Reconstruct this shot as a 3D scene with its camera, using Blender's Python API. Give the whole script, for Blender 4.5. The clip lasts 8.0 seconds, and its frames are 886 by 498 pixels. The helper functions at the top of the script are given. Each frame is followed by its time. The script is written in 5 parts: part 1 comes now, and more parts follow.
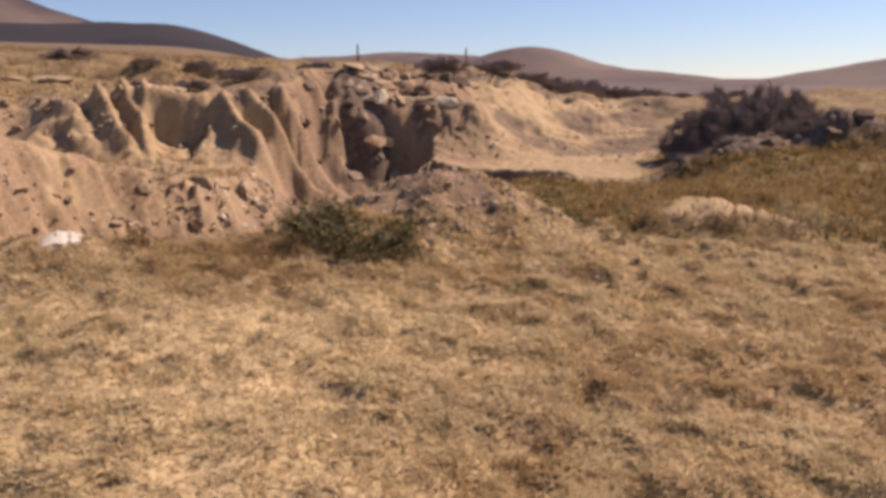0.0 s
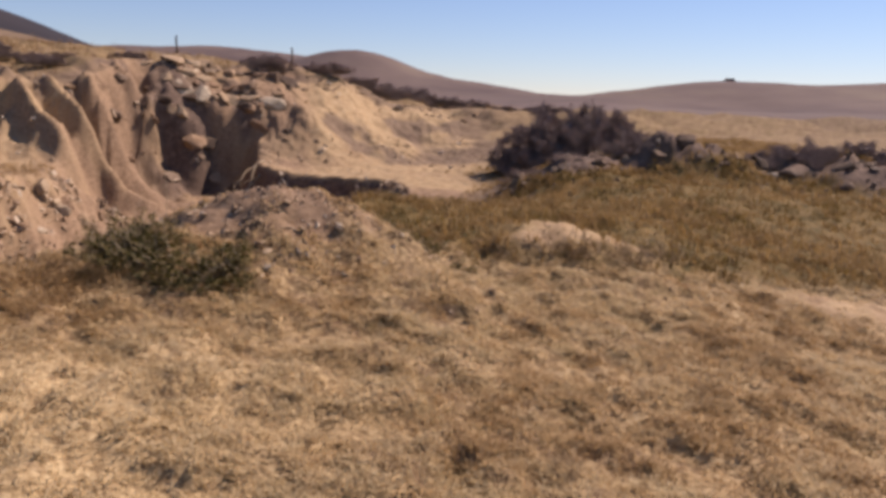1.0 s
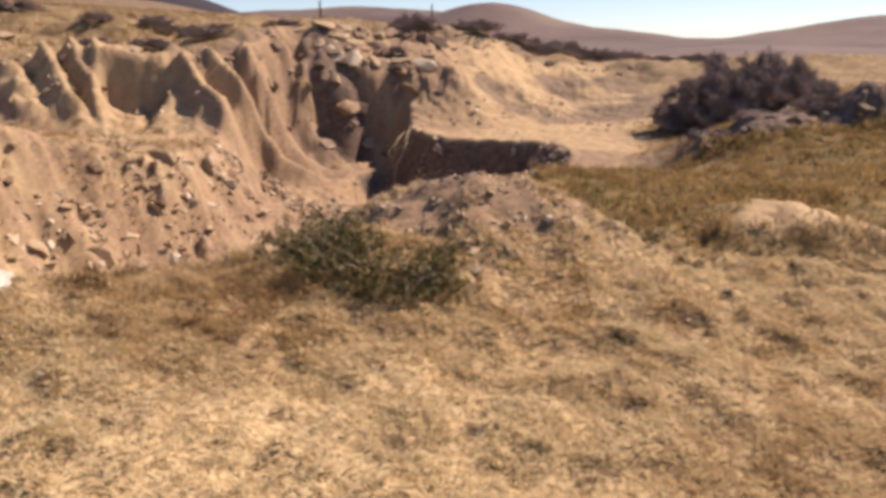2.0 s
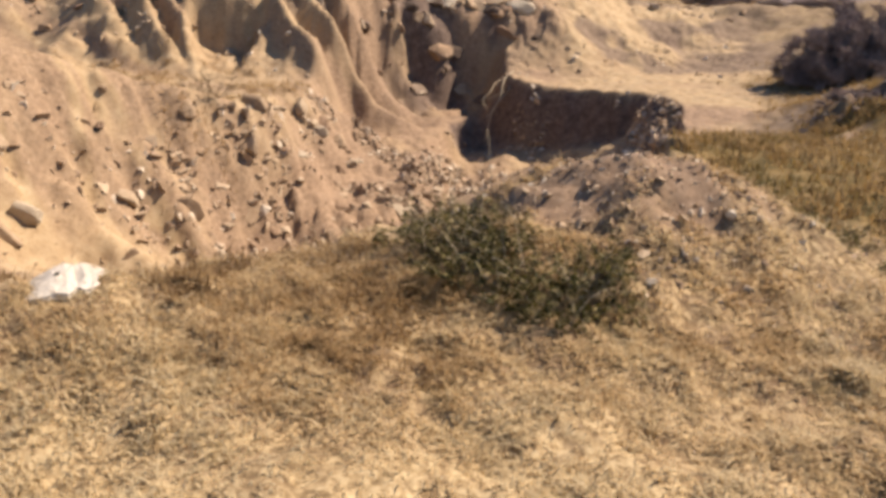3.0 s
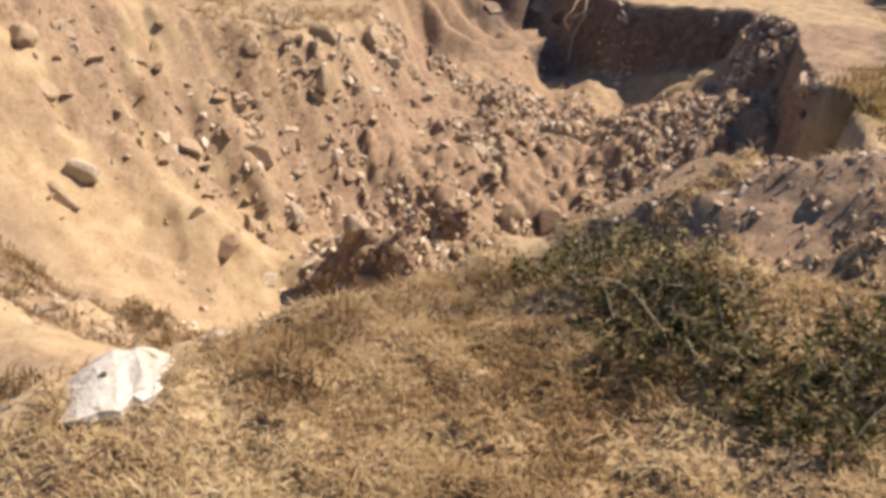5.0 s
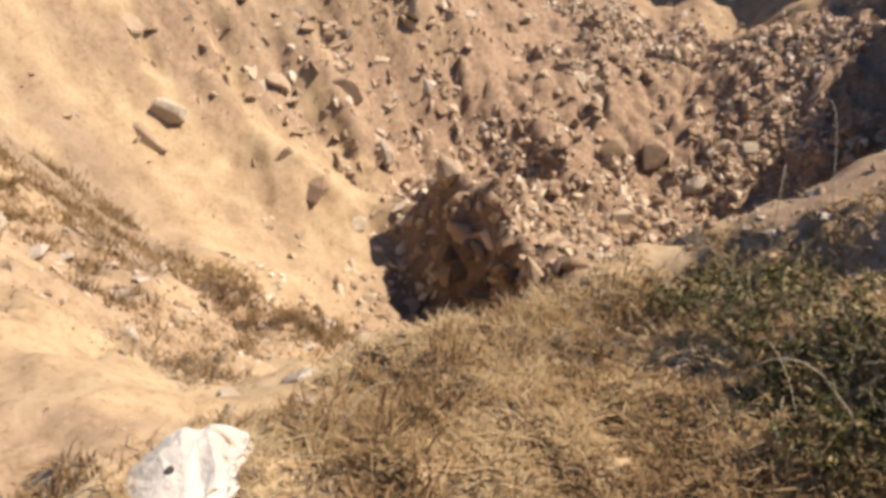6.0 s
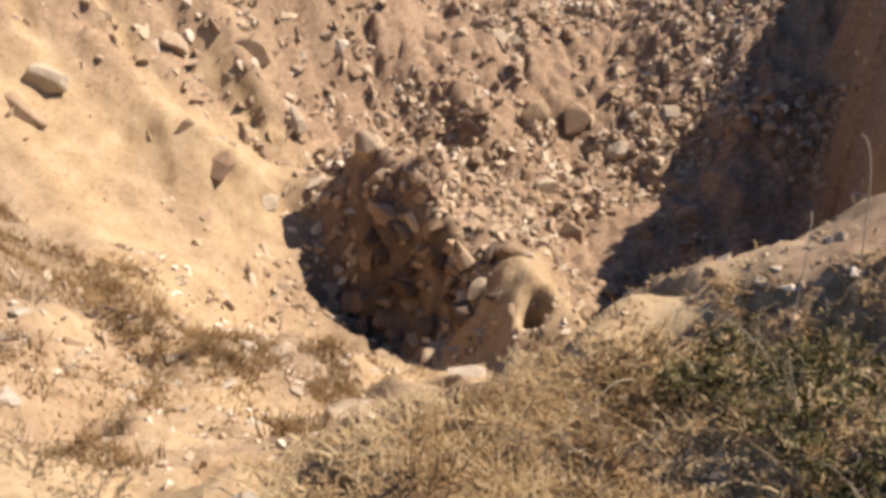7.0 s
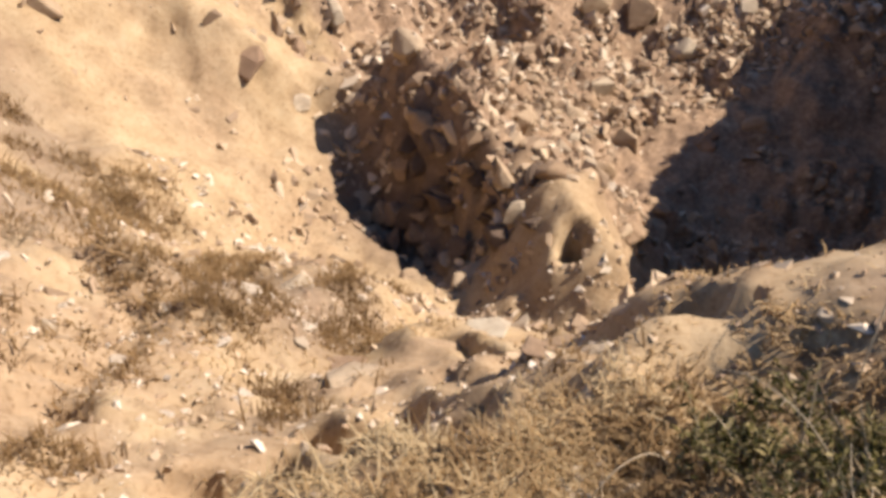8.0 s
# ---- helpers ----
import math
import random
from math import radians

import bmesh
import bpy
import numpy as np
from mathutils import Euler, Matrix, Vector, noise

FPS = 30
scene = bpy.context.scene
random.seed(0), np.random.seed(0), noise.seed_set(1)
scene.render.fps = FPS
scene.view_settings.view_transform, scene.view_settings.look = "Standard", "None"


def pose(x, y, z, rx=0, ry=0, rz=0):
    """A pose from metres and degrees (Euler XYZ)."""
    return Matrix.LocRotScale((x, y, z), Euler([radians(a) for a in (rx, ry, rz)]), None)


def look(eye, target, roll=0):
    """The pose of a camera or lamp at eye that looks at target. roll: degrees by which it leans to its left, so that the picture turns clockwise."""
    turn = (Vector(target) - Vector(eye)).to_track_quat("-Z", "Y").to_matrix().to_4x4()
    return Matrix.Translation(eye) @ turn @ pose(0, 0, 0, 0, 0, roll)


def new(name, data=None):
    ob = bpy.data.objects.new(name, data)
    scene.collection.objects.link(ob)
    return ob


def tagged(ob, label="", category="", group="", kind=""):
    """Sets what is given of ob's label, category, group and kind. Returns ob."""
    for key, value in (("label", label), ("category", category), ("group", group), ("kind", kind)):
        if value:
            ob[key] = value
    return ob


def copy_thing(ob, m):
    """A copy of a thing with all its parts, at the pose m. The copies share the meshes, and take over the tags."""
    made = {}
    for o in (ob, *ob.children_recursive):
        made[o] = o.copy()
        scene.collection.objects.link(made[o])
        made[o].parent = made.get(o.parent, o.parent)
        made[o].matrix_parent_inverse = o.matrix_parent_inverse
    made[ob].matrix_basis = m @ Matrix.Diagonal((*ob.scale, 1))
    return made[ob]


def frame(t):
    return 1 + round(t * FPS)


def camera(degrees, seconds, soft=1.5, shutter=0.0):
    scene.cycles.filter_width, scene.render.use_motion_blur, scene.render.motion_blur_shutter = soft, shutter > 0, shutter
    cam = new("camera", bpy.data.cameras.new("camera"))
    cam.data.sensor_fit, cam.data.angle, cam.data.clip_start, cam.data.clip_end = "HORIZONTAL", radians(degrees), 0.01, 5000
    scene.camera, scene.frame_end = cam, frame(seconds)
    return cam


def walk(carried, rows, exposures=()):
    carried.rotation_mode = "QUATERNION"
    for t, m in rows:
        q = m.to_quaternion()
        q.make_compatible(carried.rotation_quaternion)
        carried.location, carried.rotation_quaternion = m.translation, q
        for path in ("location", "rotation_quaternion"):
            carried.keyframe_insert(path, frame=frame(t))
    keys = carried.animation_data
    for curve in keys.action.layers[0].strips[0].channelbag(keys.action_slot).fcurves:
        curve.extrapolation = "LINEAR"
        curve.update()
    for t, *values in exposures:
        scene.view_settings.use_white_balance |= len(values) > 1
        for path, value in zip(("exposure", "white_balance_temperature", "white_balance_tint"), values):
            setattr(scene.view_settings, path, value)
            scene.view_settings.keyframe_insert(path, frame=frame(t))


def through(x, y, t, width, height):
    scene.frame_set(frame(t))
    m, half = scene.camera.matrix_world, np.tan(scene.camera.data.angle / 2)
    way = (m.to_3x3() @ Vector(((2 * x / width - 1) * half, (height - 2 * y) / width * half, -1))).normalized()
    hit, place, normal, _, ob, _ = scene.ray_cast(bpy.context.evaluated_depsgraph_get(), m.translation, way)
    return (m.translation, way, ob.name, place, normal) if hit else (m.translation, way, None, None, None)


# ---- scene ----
cam = camera(56.1, 8.0, soft=3.9, shutter=0.15)
PATH = [
    (0, (0.000, 0.000, 1.650), (-0.095, 1.967, 1.303), -1.4),
    (0.5, (-0.002, 0.297, 1.703), (0.087, 2.258, 1.323), -1.2),
    (1, (-0.128, 0.598, 1.712), (0.202, 2.541, 1.374), 1.8),
    (1.5, (-0.348, 0.902, 1.813), (-0.055, 2.827, 1.356), 2.1),
    (2, (-0.510, 1.304, 1.829), (-0.511, 3.253, 1.381), -0.8),
    (2.2, (-0.579, 1.443, 1.855), (-0.715, 3.386, 1.401), -2.3),
    (3.3, (-0.983, 2.322, 1.899), (-1.166, 4.220, 1.297), 0.5),
    (3.5, (-1.016, 2.434, 1.909), (-1.237, 4.330, 1.313), -0.1),
    (4, (-1.082, 2.721, 1.991), (-1.392, 4.587, 1.341), -2.5),
    (4.2, (-1.128, 2.818, 1.996), (-1.458, 4.670, 1.318), -2.4),
    (5.3, (-1.475, 3.344, 2.075), (-1.785, 5.154, 1.283), -1.0),
    (5.5, (-1.510, 3.477, 2.109), (-1.890, 5.272, 1.313), -1.8),
    (6, (-1.602, 3.729, 2.178), (-2.098, 5.408, 1.212), -3.3),
    (6.5, (-1.834, 4.055, 2.195), (-2.244, 5.708, 1.147), -1.3),
    (7, (-1.932, 4.319, 2.221), (-2.185, 5.975, 1.129), 0.0),
    (7.5, (-1.896, 4.614, 2.230), (-2.296, 6.172, 1.042), -1.9),
    (8, (-1.874, 4.894, 2.255), (-2.224, 6.341, 0.919), -0.5),
]
walk(cam, [(t, look(eye, target, roll)) for t, eye, target, roll in PATH],
     exposures=[(0, 0.56, 6800, 29), (1.0, 0.42, 6600, 30), (2.2, 0.90, 6900, 24), (3.5, 0.93, 6450, 17), (5.5, 0.95, 6300, 17), (8, 0.98, 6200, 17)])

# ---- light ----
SUN_AZ, SUN_EL = 64.0, 46.0          # degrees clockwise from +y, and above the horizon
world = bpy.data.worlds.new("sky")
scene.world = world
world.use_nodes = True
wn = world.node_tree.nodes
sky = wn.new("ShaderNodeTexSky")
sky.sky_type, sky.sun_disc = "NISHITA", False
sky.sun_elevation, sky.sun_rotation = radians(SUN_EL), radians(SUN_AZ)
sky.air_density, sky.dust_density, sky.ozone_density = 1.0, 0.0, 6.0
wn["Background"].inputs["Strength"].default_value = 0.077
world.node_tree.links.new(sky.outputs[0], wn["Background"].inputs["Color"])
sun = new("sun", bpy.data.lights.new("sun", "SUN"))
sun.data.energy, sun.data.angle, sun.data.color = 5.2, radians(0.55), (1.0, 0.90, 0.74)
to_sun = Vector((math.sin(radians(SUN_AZ)) * math.cos(radians(SUN_EL)), math.cos(radians(SUN_AZ)) * math.cos(radians(SUN_EL)), math.sin(radians(SUN_EL))))
sun.matrix_world = to_sun.to_track_quat("Z", "Y").to_matrix().to_4x4()


# ---- numbers ----
def smooth(a, b, v):
    k = np.clip((np.asarray(v, float) - a) / (b - a), 0, 1)
    return k * k * (3 - 2 * k)


def bell(x, y, cx, cy, sx, sy, turn=0.0):
    c, s = math.cos(radians(turn)), math.sin(radians(turn))
    u, v = (x - cx) * c + (y - cy) * s, -(x - cx) * s + (y - cy) * c
    return np.exp(-(u / sx) ** 2 - (v / sy) ** 2)


def _hash(ix, iy, seed):
    n = (ix.astype(np.int64) * 374761393 + iy.astype(np.int64) * 668265263 + seed * 974711) & 0xFFFFFFFF
    n = ((n ^ (n >> 13)) * 1274126177) & 0xFFFFFFFF
    return ((n ^ (n >> 16)) & 0xFFFF) / 65535.0


def value_noise(x, y, seed=0):
    """Smooth noise, -1 to 1, one cell a unit."""
    x, y = np.asarray(x, float), np.asarray(y, float)
    ix, iy = np.floor(x), np.floor(y)
    fx, fy = x - ix, y - iy
    fx, fy = fx * fx * fx * (fx * (6 * fx - 15) + 10), fy * fy * fy * (fy * (6 * fy - 15) + 10)
    a, b = _hash(ix, iy, seed), _hash(ix + 1, iy, seed)
    c, d = _hash(ix, iy + 1, seed), _hash(ix + 1, iy + 1, seed)
    return 2 * ((a * (1 - fx) + b * fx) * (1 - fy) + (c * (1 - fx) + d * fx) * fy) - 1


def fbm(x, y, size, octaves=4, seed=0, gain=0.5):
    out, amp = 0, 1.0
    for k in range(octaves):
        c, s = math.cos(0.6 + 0.9 * k), math.sin(0.6 + 0.9 * k)
        out = out + amp * value_noise((c * x - s * y) / size, (s * x + c * y) / size, seed + 17 * k)
        amp, size = amp * gain, size / 2.03
    return out


def blocks(x, y, size, seed):
    """Broken ground: tilted facets with cracks between, 0 to about 1."""
    x, y = np.asarray(x, float) / size, np.asarray(y, float) / size
    ix, iy = np.floor(x), np.floor(y)
    f1, f2, h = np.full(x.shape, 9.0), np.full(x.shape, 9.0), np.zeros(x.shape)
    for a in (-1, 0, 1):
        for b in (-1, 0, 1):
            cx, cy = ix + a, iy + b
            px, py = cx + _hash(cx, cy, seed), cy + _hash(cx, cy, seed + 7)
            dx, dy = x - px, y - py
            d = np.hypot(dx, dy)
            k = _hash(cx, cy, seed + 13) ** 1.6 + 0.7 * ((_hash(cx, cy, seed + 19) - 0.5) * dx + (_hash(cx, cy, seed + 23) - 0.5) * dy)
            m = d < f1
            f2 = np.where(m, f1, np.minimum(f2, d))
            h, f1 = np.where(m, k, h), np.where(m, d, f1)
    return h * smooth(0.0, 0.22, f2 - f1)


def near_line(x, y, line):
    """Distance to a polyline, the share of its length at the nearest point, and the node values there."""
    best = np.full(np.shape(x), 1e9)
    line = np.asarray(line, float)
    extra = np.zeros(np.shape(x) + (line.shape[1] - 2,))
    for a, b in zip(line[:-1], line[1:]):
        dx, dy = b[0] - a[0], b[1] - a[1]
        k = np.clip(((x - a[0]) * dx + (y - a[1]) * dy) / (dx * dx + dy * dy), 0, 1)
        d = np.hypot(x - a[0] - k * dx, y - a[1] - k * dy)
        m = d < best
        best = np.where(m, d, best)
        for c in range(extra.shape[-1]):
            extra[..., c] = np.where(m, a[2 + c] + k * (b[2 + c] - a[2 + c]), extra[..., c])
    return best, extra


def inside(x, y, ring):
    got = np.zeros(np.shape(x), bool)
    for (x0, y0), (x1, y1) in zip(ring, ring[1:] + ring[:1]):
        if y0 != y1:
            got ^= ((y0 > y) != (y1 > y)) & (x < (x1 - x0) * (y - y0) / (y1 - y0) + x0)
    return got


# ---- the plan of the ground ----
# the pit's rim, and the line of its floor with height and half width
RIM = [(0.0, 7.0), (-0.8, 6.8), (-1.3, 6.52), (-1.8, 6.22), (-2.3, 5.8), (-2.9, 5.25), (-3.8, 5.1), (-5.2, 5.8), (-6.4, 6.8), (-7.2, 8.2), (-7.3, 9.8),
       (-6.9, 11.0), (-6.2, 12.2), (-5.4, 12.9), (-4.9, 13.6), (-4.75, 14.6), (-4.75, 15.7), (-4.75, 17.0), (-4.0, 17.9), (-3.0, 18.6), (-2.5, 19.7), (-2.1, 20.8), (-1.5, 21.05),
       (0.4, 20.25), (2.05, 19.55), (1.85, 16.6), (1.3, 13.4), (0.7, 11.3), (0.27, 9.0), (0.1, 7.7)]
FLOOR = [[(-5.45, 9.1, -0.95, 0.15), (-4.4, 10.2, -1.8, 0.35), (-3.6, 9.55, -2.1, 0.25), (-2.8, 9.2, -2.05, 0.2)],
         [(-4.5, 11.2, -1.5, 0.2), (-3.3, 12.5, -2.15, 0.5), (-2.1, 12.2, -2.55, 0.6), (-1.4, 12.1, -2.8, 0.6), (-0.8, 13.4, -2.75, 0.6), (1.15, 16.2, -1.0, 0.45), (0.3, 12.4, -2.8, 0.6), (-0.2, 11.3, -3.0, 0.7), (-0.7, 9.6, -2.9, 0.35)]]
# slump cracks below the near rim
CRACKS = [[(-2.66, 6.30), (-2.38, 6.29), (-2.11, 6.08)], [(-2.44, 7.41), (-2.17, 7.25), (-1.89, 6.75)], [(-2.0, 6.83), (-1.80, 6.67)], [(-2.48, 6.58), (-2.13, 6.32)], [(-2.70, 6.09), (-2.42, 5.97)], [(-2.86, 5.93), (-2.68, 5.99)],
          [(-2.08, 6.30), (-1.90, 6.27)], [(-2.1, 7.9), (-1.82, 7.75)], [(-1.70, 6.52), (-1.52, 6.62)], [(-1.62, 6.80), (-1.30, 6.92)]]
# the upper scarp: its crest and its toe
CREST = [(-90, 2), (-40, 11), (-14, 18.4), (-8, 20.1), (-6.0, 19.95), (-5.3, 20.7), (-4.4, 23.0), (-2.8, 25.0), (-1.0, 26), (0.6, 27.2), (2.2, 30.5), (6, 30.0), (14, 29.5), (40, 34), (120, 50)]
TOE = [(-90, 0), (-40, 9.5), (-12, 15.9), (-7.5, 17.6), (-5.4, 17.5), (-4.4, 18.0), (-3.4, 19.2), (-2.6, 20.6), (-2.0, 21.6), (0.2, 21.9), (2.6, 22.6), (6, 24), (14, 26), (40, 31), (120, 47)]
# bays and grooves cut into the scarp: place along x, half width, depth
BAYS = [(-12.2, 0.7, 0.7), (-10.6, 0.5, 0.5), (-2.6, 1.2, 1.3), (-14.5, 0.9, 1.0)]
# ridges (plus) and gullies (minus) that fan down the scarp: half width, height, line
SPURS = [(0.34, 0.50, [(-6.3, 19.9), (-5.6, 18.9), (-4.8, 18.2), (-4.0, 17.6)]), (0.30, 0.62, [(-5.9, 20.3), (-5.0, 19.5), (-4.0, 19.2), (-2.9, 19.3)]), (0.40, 0.70, [(-5.5, 21.2), (-4.5, 20.7), (-3.3, 20.6)]),
         (0.34, 0.55, [(-5.0, 23.0), (-4.1, 22.4), (-3.2, 22.2)]), (0.20, -0.55, [(-5.8, 19.6), (-4.8, 18.8), (-3.7, 18.5)]), (0.27, -0.85, [(-5.4, 20.6), (-4.4, 20.0), (-3.1, 19.9)]), (0.30, -0.60, [(-5.0, 22.0), (-4.0, 21.5), (-2.9, 21.4)]),
         (0.32, 0.38, [(-9.1, 20.2), (-8.3, 19.2), (-7.5, 18.3), (-6.9, 17.5)]), (0.28, 0.42, [(-9.7, 20.1), (-8.8, 19.0), (-8.0, 18.1), (-7.4, 17.4)]), (0.26, 0.30, [(-10.4, 19.8), (-9.5, 18.7), (-8.5, 17.5)]), (0.15, -0.36, [(-9.3, 20.1), (-8.4, 19.0), (-7.6, 18.0), (-7.1, 17.5)]),
         (0.13, -0.28, [(-10.0, 20.0), (-9.1, 18.8), (-8.1, 17.6)])]


def beyond(x, line):
    """The height in y of a line over x."""
    line = np.asarray(line, float)
    return np.interp(x, line[:, 0], line[:, 1])


def mid_level(x, y):
    """Near slope, field and shelf: the ground as it was before the pit."""
    near = 0.105 * y - 0.1 * x - 0.02
    near = near + 0.07 * bell(x, y, -1.2, 4.5, 1.3, 0.9) + 0.11 * bell(x, y, -2.6, 4.8, 0.5, 0.4)
    far = 0.30 + 0.25 * smooth(-4, -9, x) - 0.36 * smooth(-2.5, 0, x) + 0.02 * (y - 15) + 0.85 * (smooth(2.2, 4.4, x) * smooth(17.5, 14.5, y) + smooth(3, 9, x) * smooth(14.5, 17.5, y))
    z = near + (far - near) * (smooth(9, 15, y) + (np.clip((y - 8.5) / 5.4, 0, 1) - smooth(9, 15, y)) * smooth(-0.7, 0.1, x) * smooth(4.5, 2.0, x))
    z = z - 1.15 * smooth(-4.9, -4.2, x) * smooth(-1.2, -1.9, x) * smooth(16.5, 18, y)
    z = z + (0.25 - z) * smooth(-12, -25, x) * smooth(9, 4, y)
    return z


def plateau(x, y):
    r = np.hypot(x, y)
    az = np.degrees(np.arctan2(x, np.maximum(y, 0.01)))
    slope = np.interp(az, [-60, -30, -20, -8, 2, 8, 16, 40, 80], [0.105, 0.105, 0.088, 0.058, 0.040, 0.013, 0.008, 0.01, 0.01])
    top = np.interp(az, [-40, -14, -6, 2, 8, 20, 50], [2.1, 2.2, 2.35, 1.95, 1.5, 1.4, 1.2])
    run = np.maximum(r - 21, 0)
    bumps = smooth(60, 30, r) * (0.28 * fbm(x, y, 3.4, 3, 93) + 0.12 * fbm(x, y, 1.1, 3, 94))
    return top + bumps + slope * 160 * (1 - np.exp(-run / 160))


# far hills: bearing, distance, height over the plain, half widths across and along
HILLS = [(-20.1, 300, 13.4, 35, 60), (-30.7, 340, 15.5, 40, 60), (-30.6, 650, 52.5, 130, 70), (-40.7, 900, 156, 144, 200), (-4.7, 800, 36, 252, 120), (3.0, 640, 22.6, 58, 90), (10.8, 620, 11.9, 96, 80),
         (26.5, 520, 16, 91, 90), (48.7, 560, 31.5, 131, 100), (75, 700, 40, 200, 120), (-75, 800, 60, 250, 200), (130, 900, 50, 400, 200), (-140, 900, 50, 400, 200)]


def scarp(x, y, wx, wy):
    """How far up the scarp a place lies, 0 at the toe and 1 at the crest, and how near it is to the broken middle part."""
    lean = 0.45 * (y - 19) * smooth(-8.5, -7.0, x) * smooth(0.5, -1, x)
    cut = sum(d * np.exp(-((wx + lean - c) / w) ** 2) for c, w, d in BAYS)
    cut = cut + 0.25 * fbm(x, y, 2.4, 2, 82, 0.45) + 0.30 * fbm(x, y, 5.0, 2, 84)
    near = smooth(-24, -13, x) * smooth(4, 1, x)
    cy, ty = beyond(wx, CREST), beyond(wx, TOE)
    u = np.clip((wy - cut * near - ty) / (cy - ty), 0, 1)
    # blocks that stand out of the shaded bay
    rock = smooth(-4.9, -4.3, x) * smooth(0.5, -1.2, x) * 4 * u * (1 - u)
    q = 3.4 * u + 0.3 * fbm(x, y, 0.8, 2, 99)
    u = u + rock * 0.55 * (blocks(x + 0.9 * q, 0.8 * q, 1.05, 303) - 0.35) / (cy - ty)
    return np.clip(u, 0, 1), near


def ridge_relief(x, y):
    """Rounded ridges and sharp gullies that run slanting down the scarp; a ridge falls off more steeply on its shaded side."""
    jx = x + 0.10 * fbm(x, y, 0.6, 2, 92)
    out = np.zeros(np.shape(x))
    for wide, high, line in SPURS:
        (ax, ay), (bx, by) = line[0], line[-1]
        taper = [0.45] + [1.0] * (len(line) - 2) + [0.1]
        d, full = near_line(jx, y, [(*p, k) for p, k in zip(line, taper)])
        side = (jx - ax) * (by - ay) - (y - ay) * (bx - ax)
        w = wide * np.where(side > 0, 0.75, 1.25) if high > 0 else wide
        out = out + high * full[..., 0] * np.exp(-np.abs(d / w) ** 1.7)
    return out


def crusted(x, y):
    """1 on the clod-strewn upper part of the side slope, 0 on the smooth sand below."""
    edge = np.interp(x, [-7.4, -6.4, -6.0, -5.4, -4.8, -4.3], [9.5, 10.0, 10.3, 11.0, 11.0, 10.5])
    return smooth(-0.35, 0.45, y - edge + 0.35 * fbm(x, y, 0.7, 2, 50)) * smooth(-3.0, -4.0, x)


def rubble_share(x, y):
    """1 where broken stones lie, 0 on smooth sand."""
    k = np.exp(-((x + 1.9) / 2.6) ** 2 - ((y - 13.5) / 3.4) ** 2) + 0.25 * np.exp(-((x + 3.6) / 1.1) ** 2 - ((y - 6.9) / 0.9) ** 2) + 0.6 * np.exp(-((x + 5.2) / 1.0) ** 2 - ((y - 12.6) / 0.9) ** 2) + 0.8 * smooth(-4.6, -3.9, x) * smooth(9.6, 10.6, y) * smooth(19, 17, y)
    return np.clip(k + 0.45 * fbm(x, y, 1.1, 3, 73) - 0.05, 0, 1) * (1 - 0.9 * bell(x, y, -1.95, 9.2, 0.33, 0.55, 10))


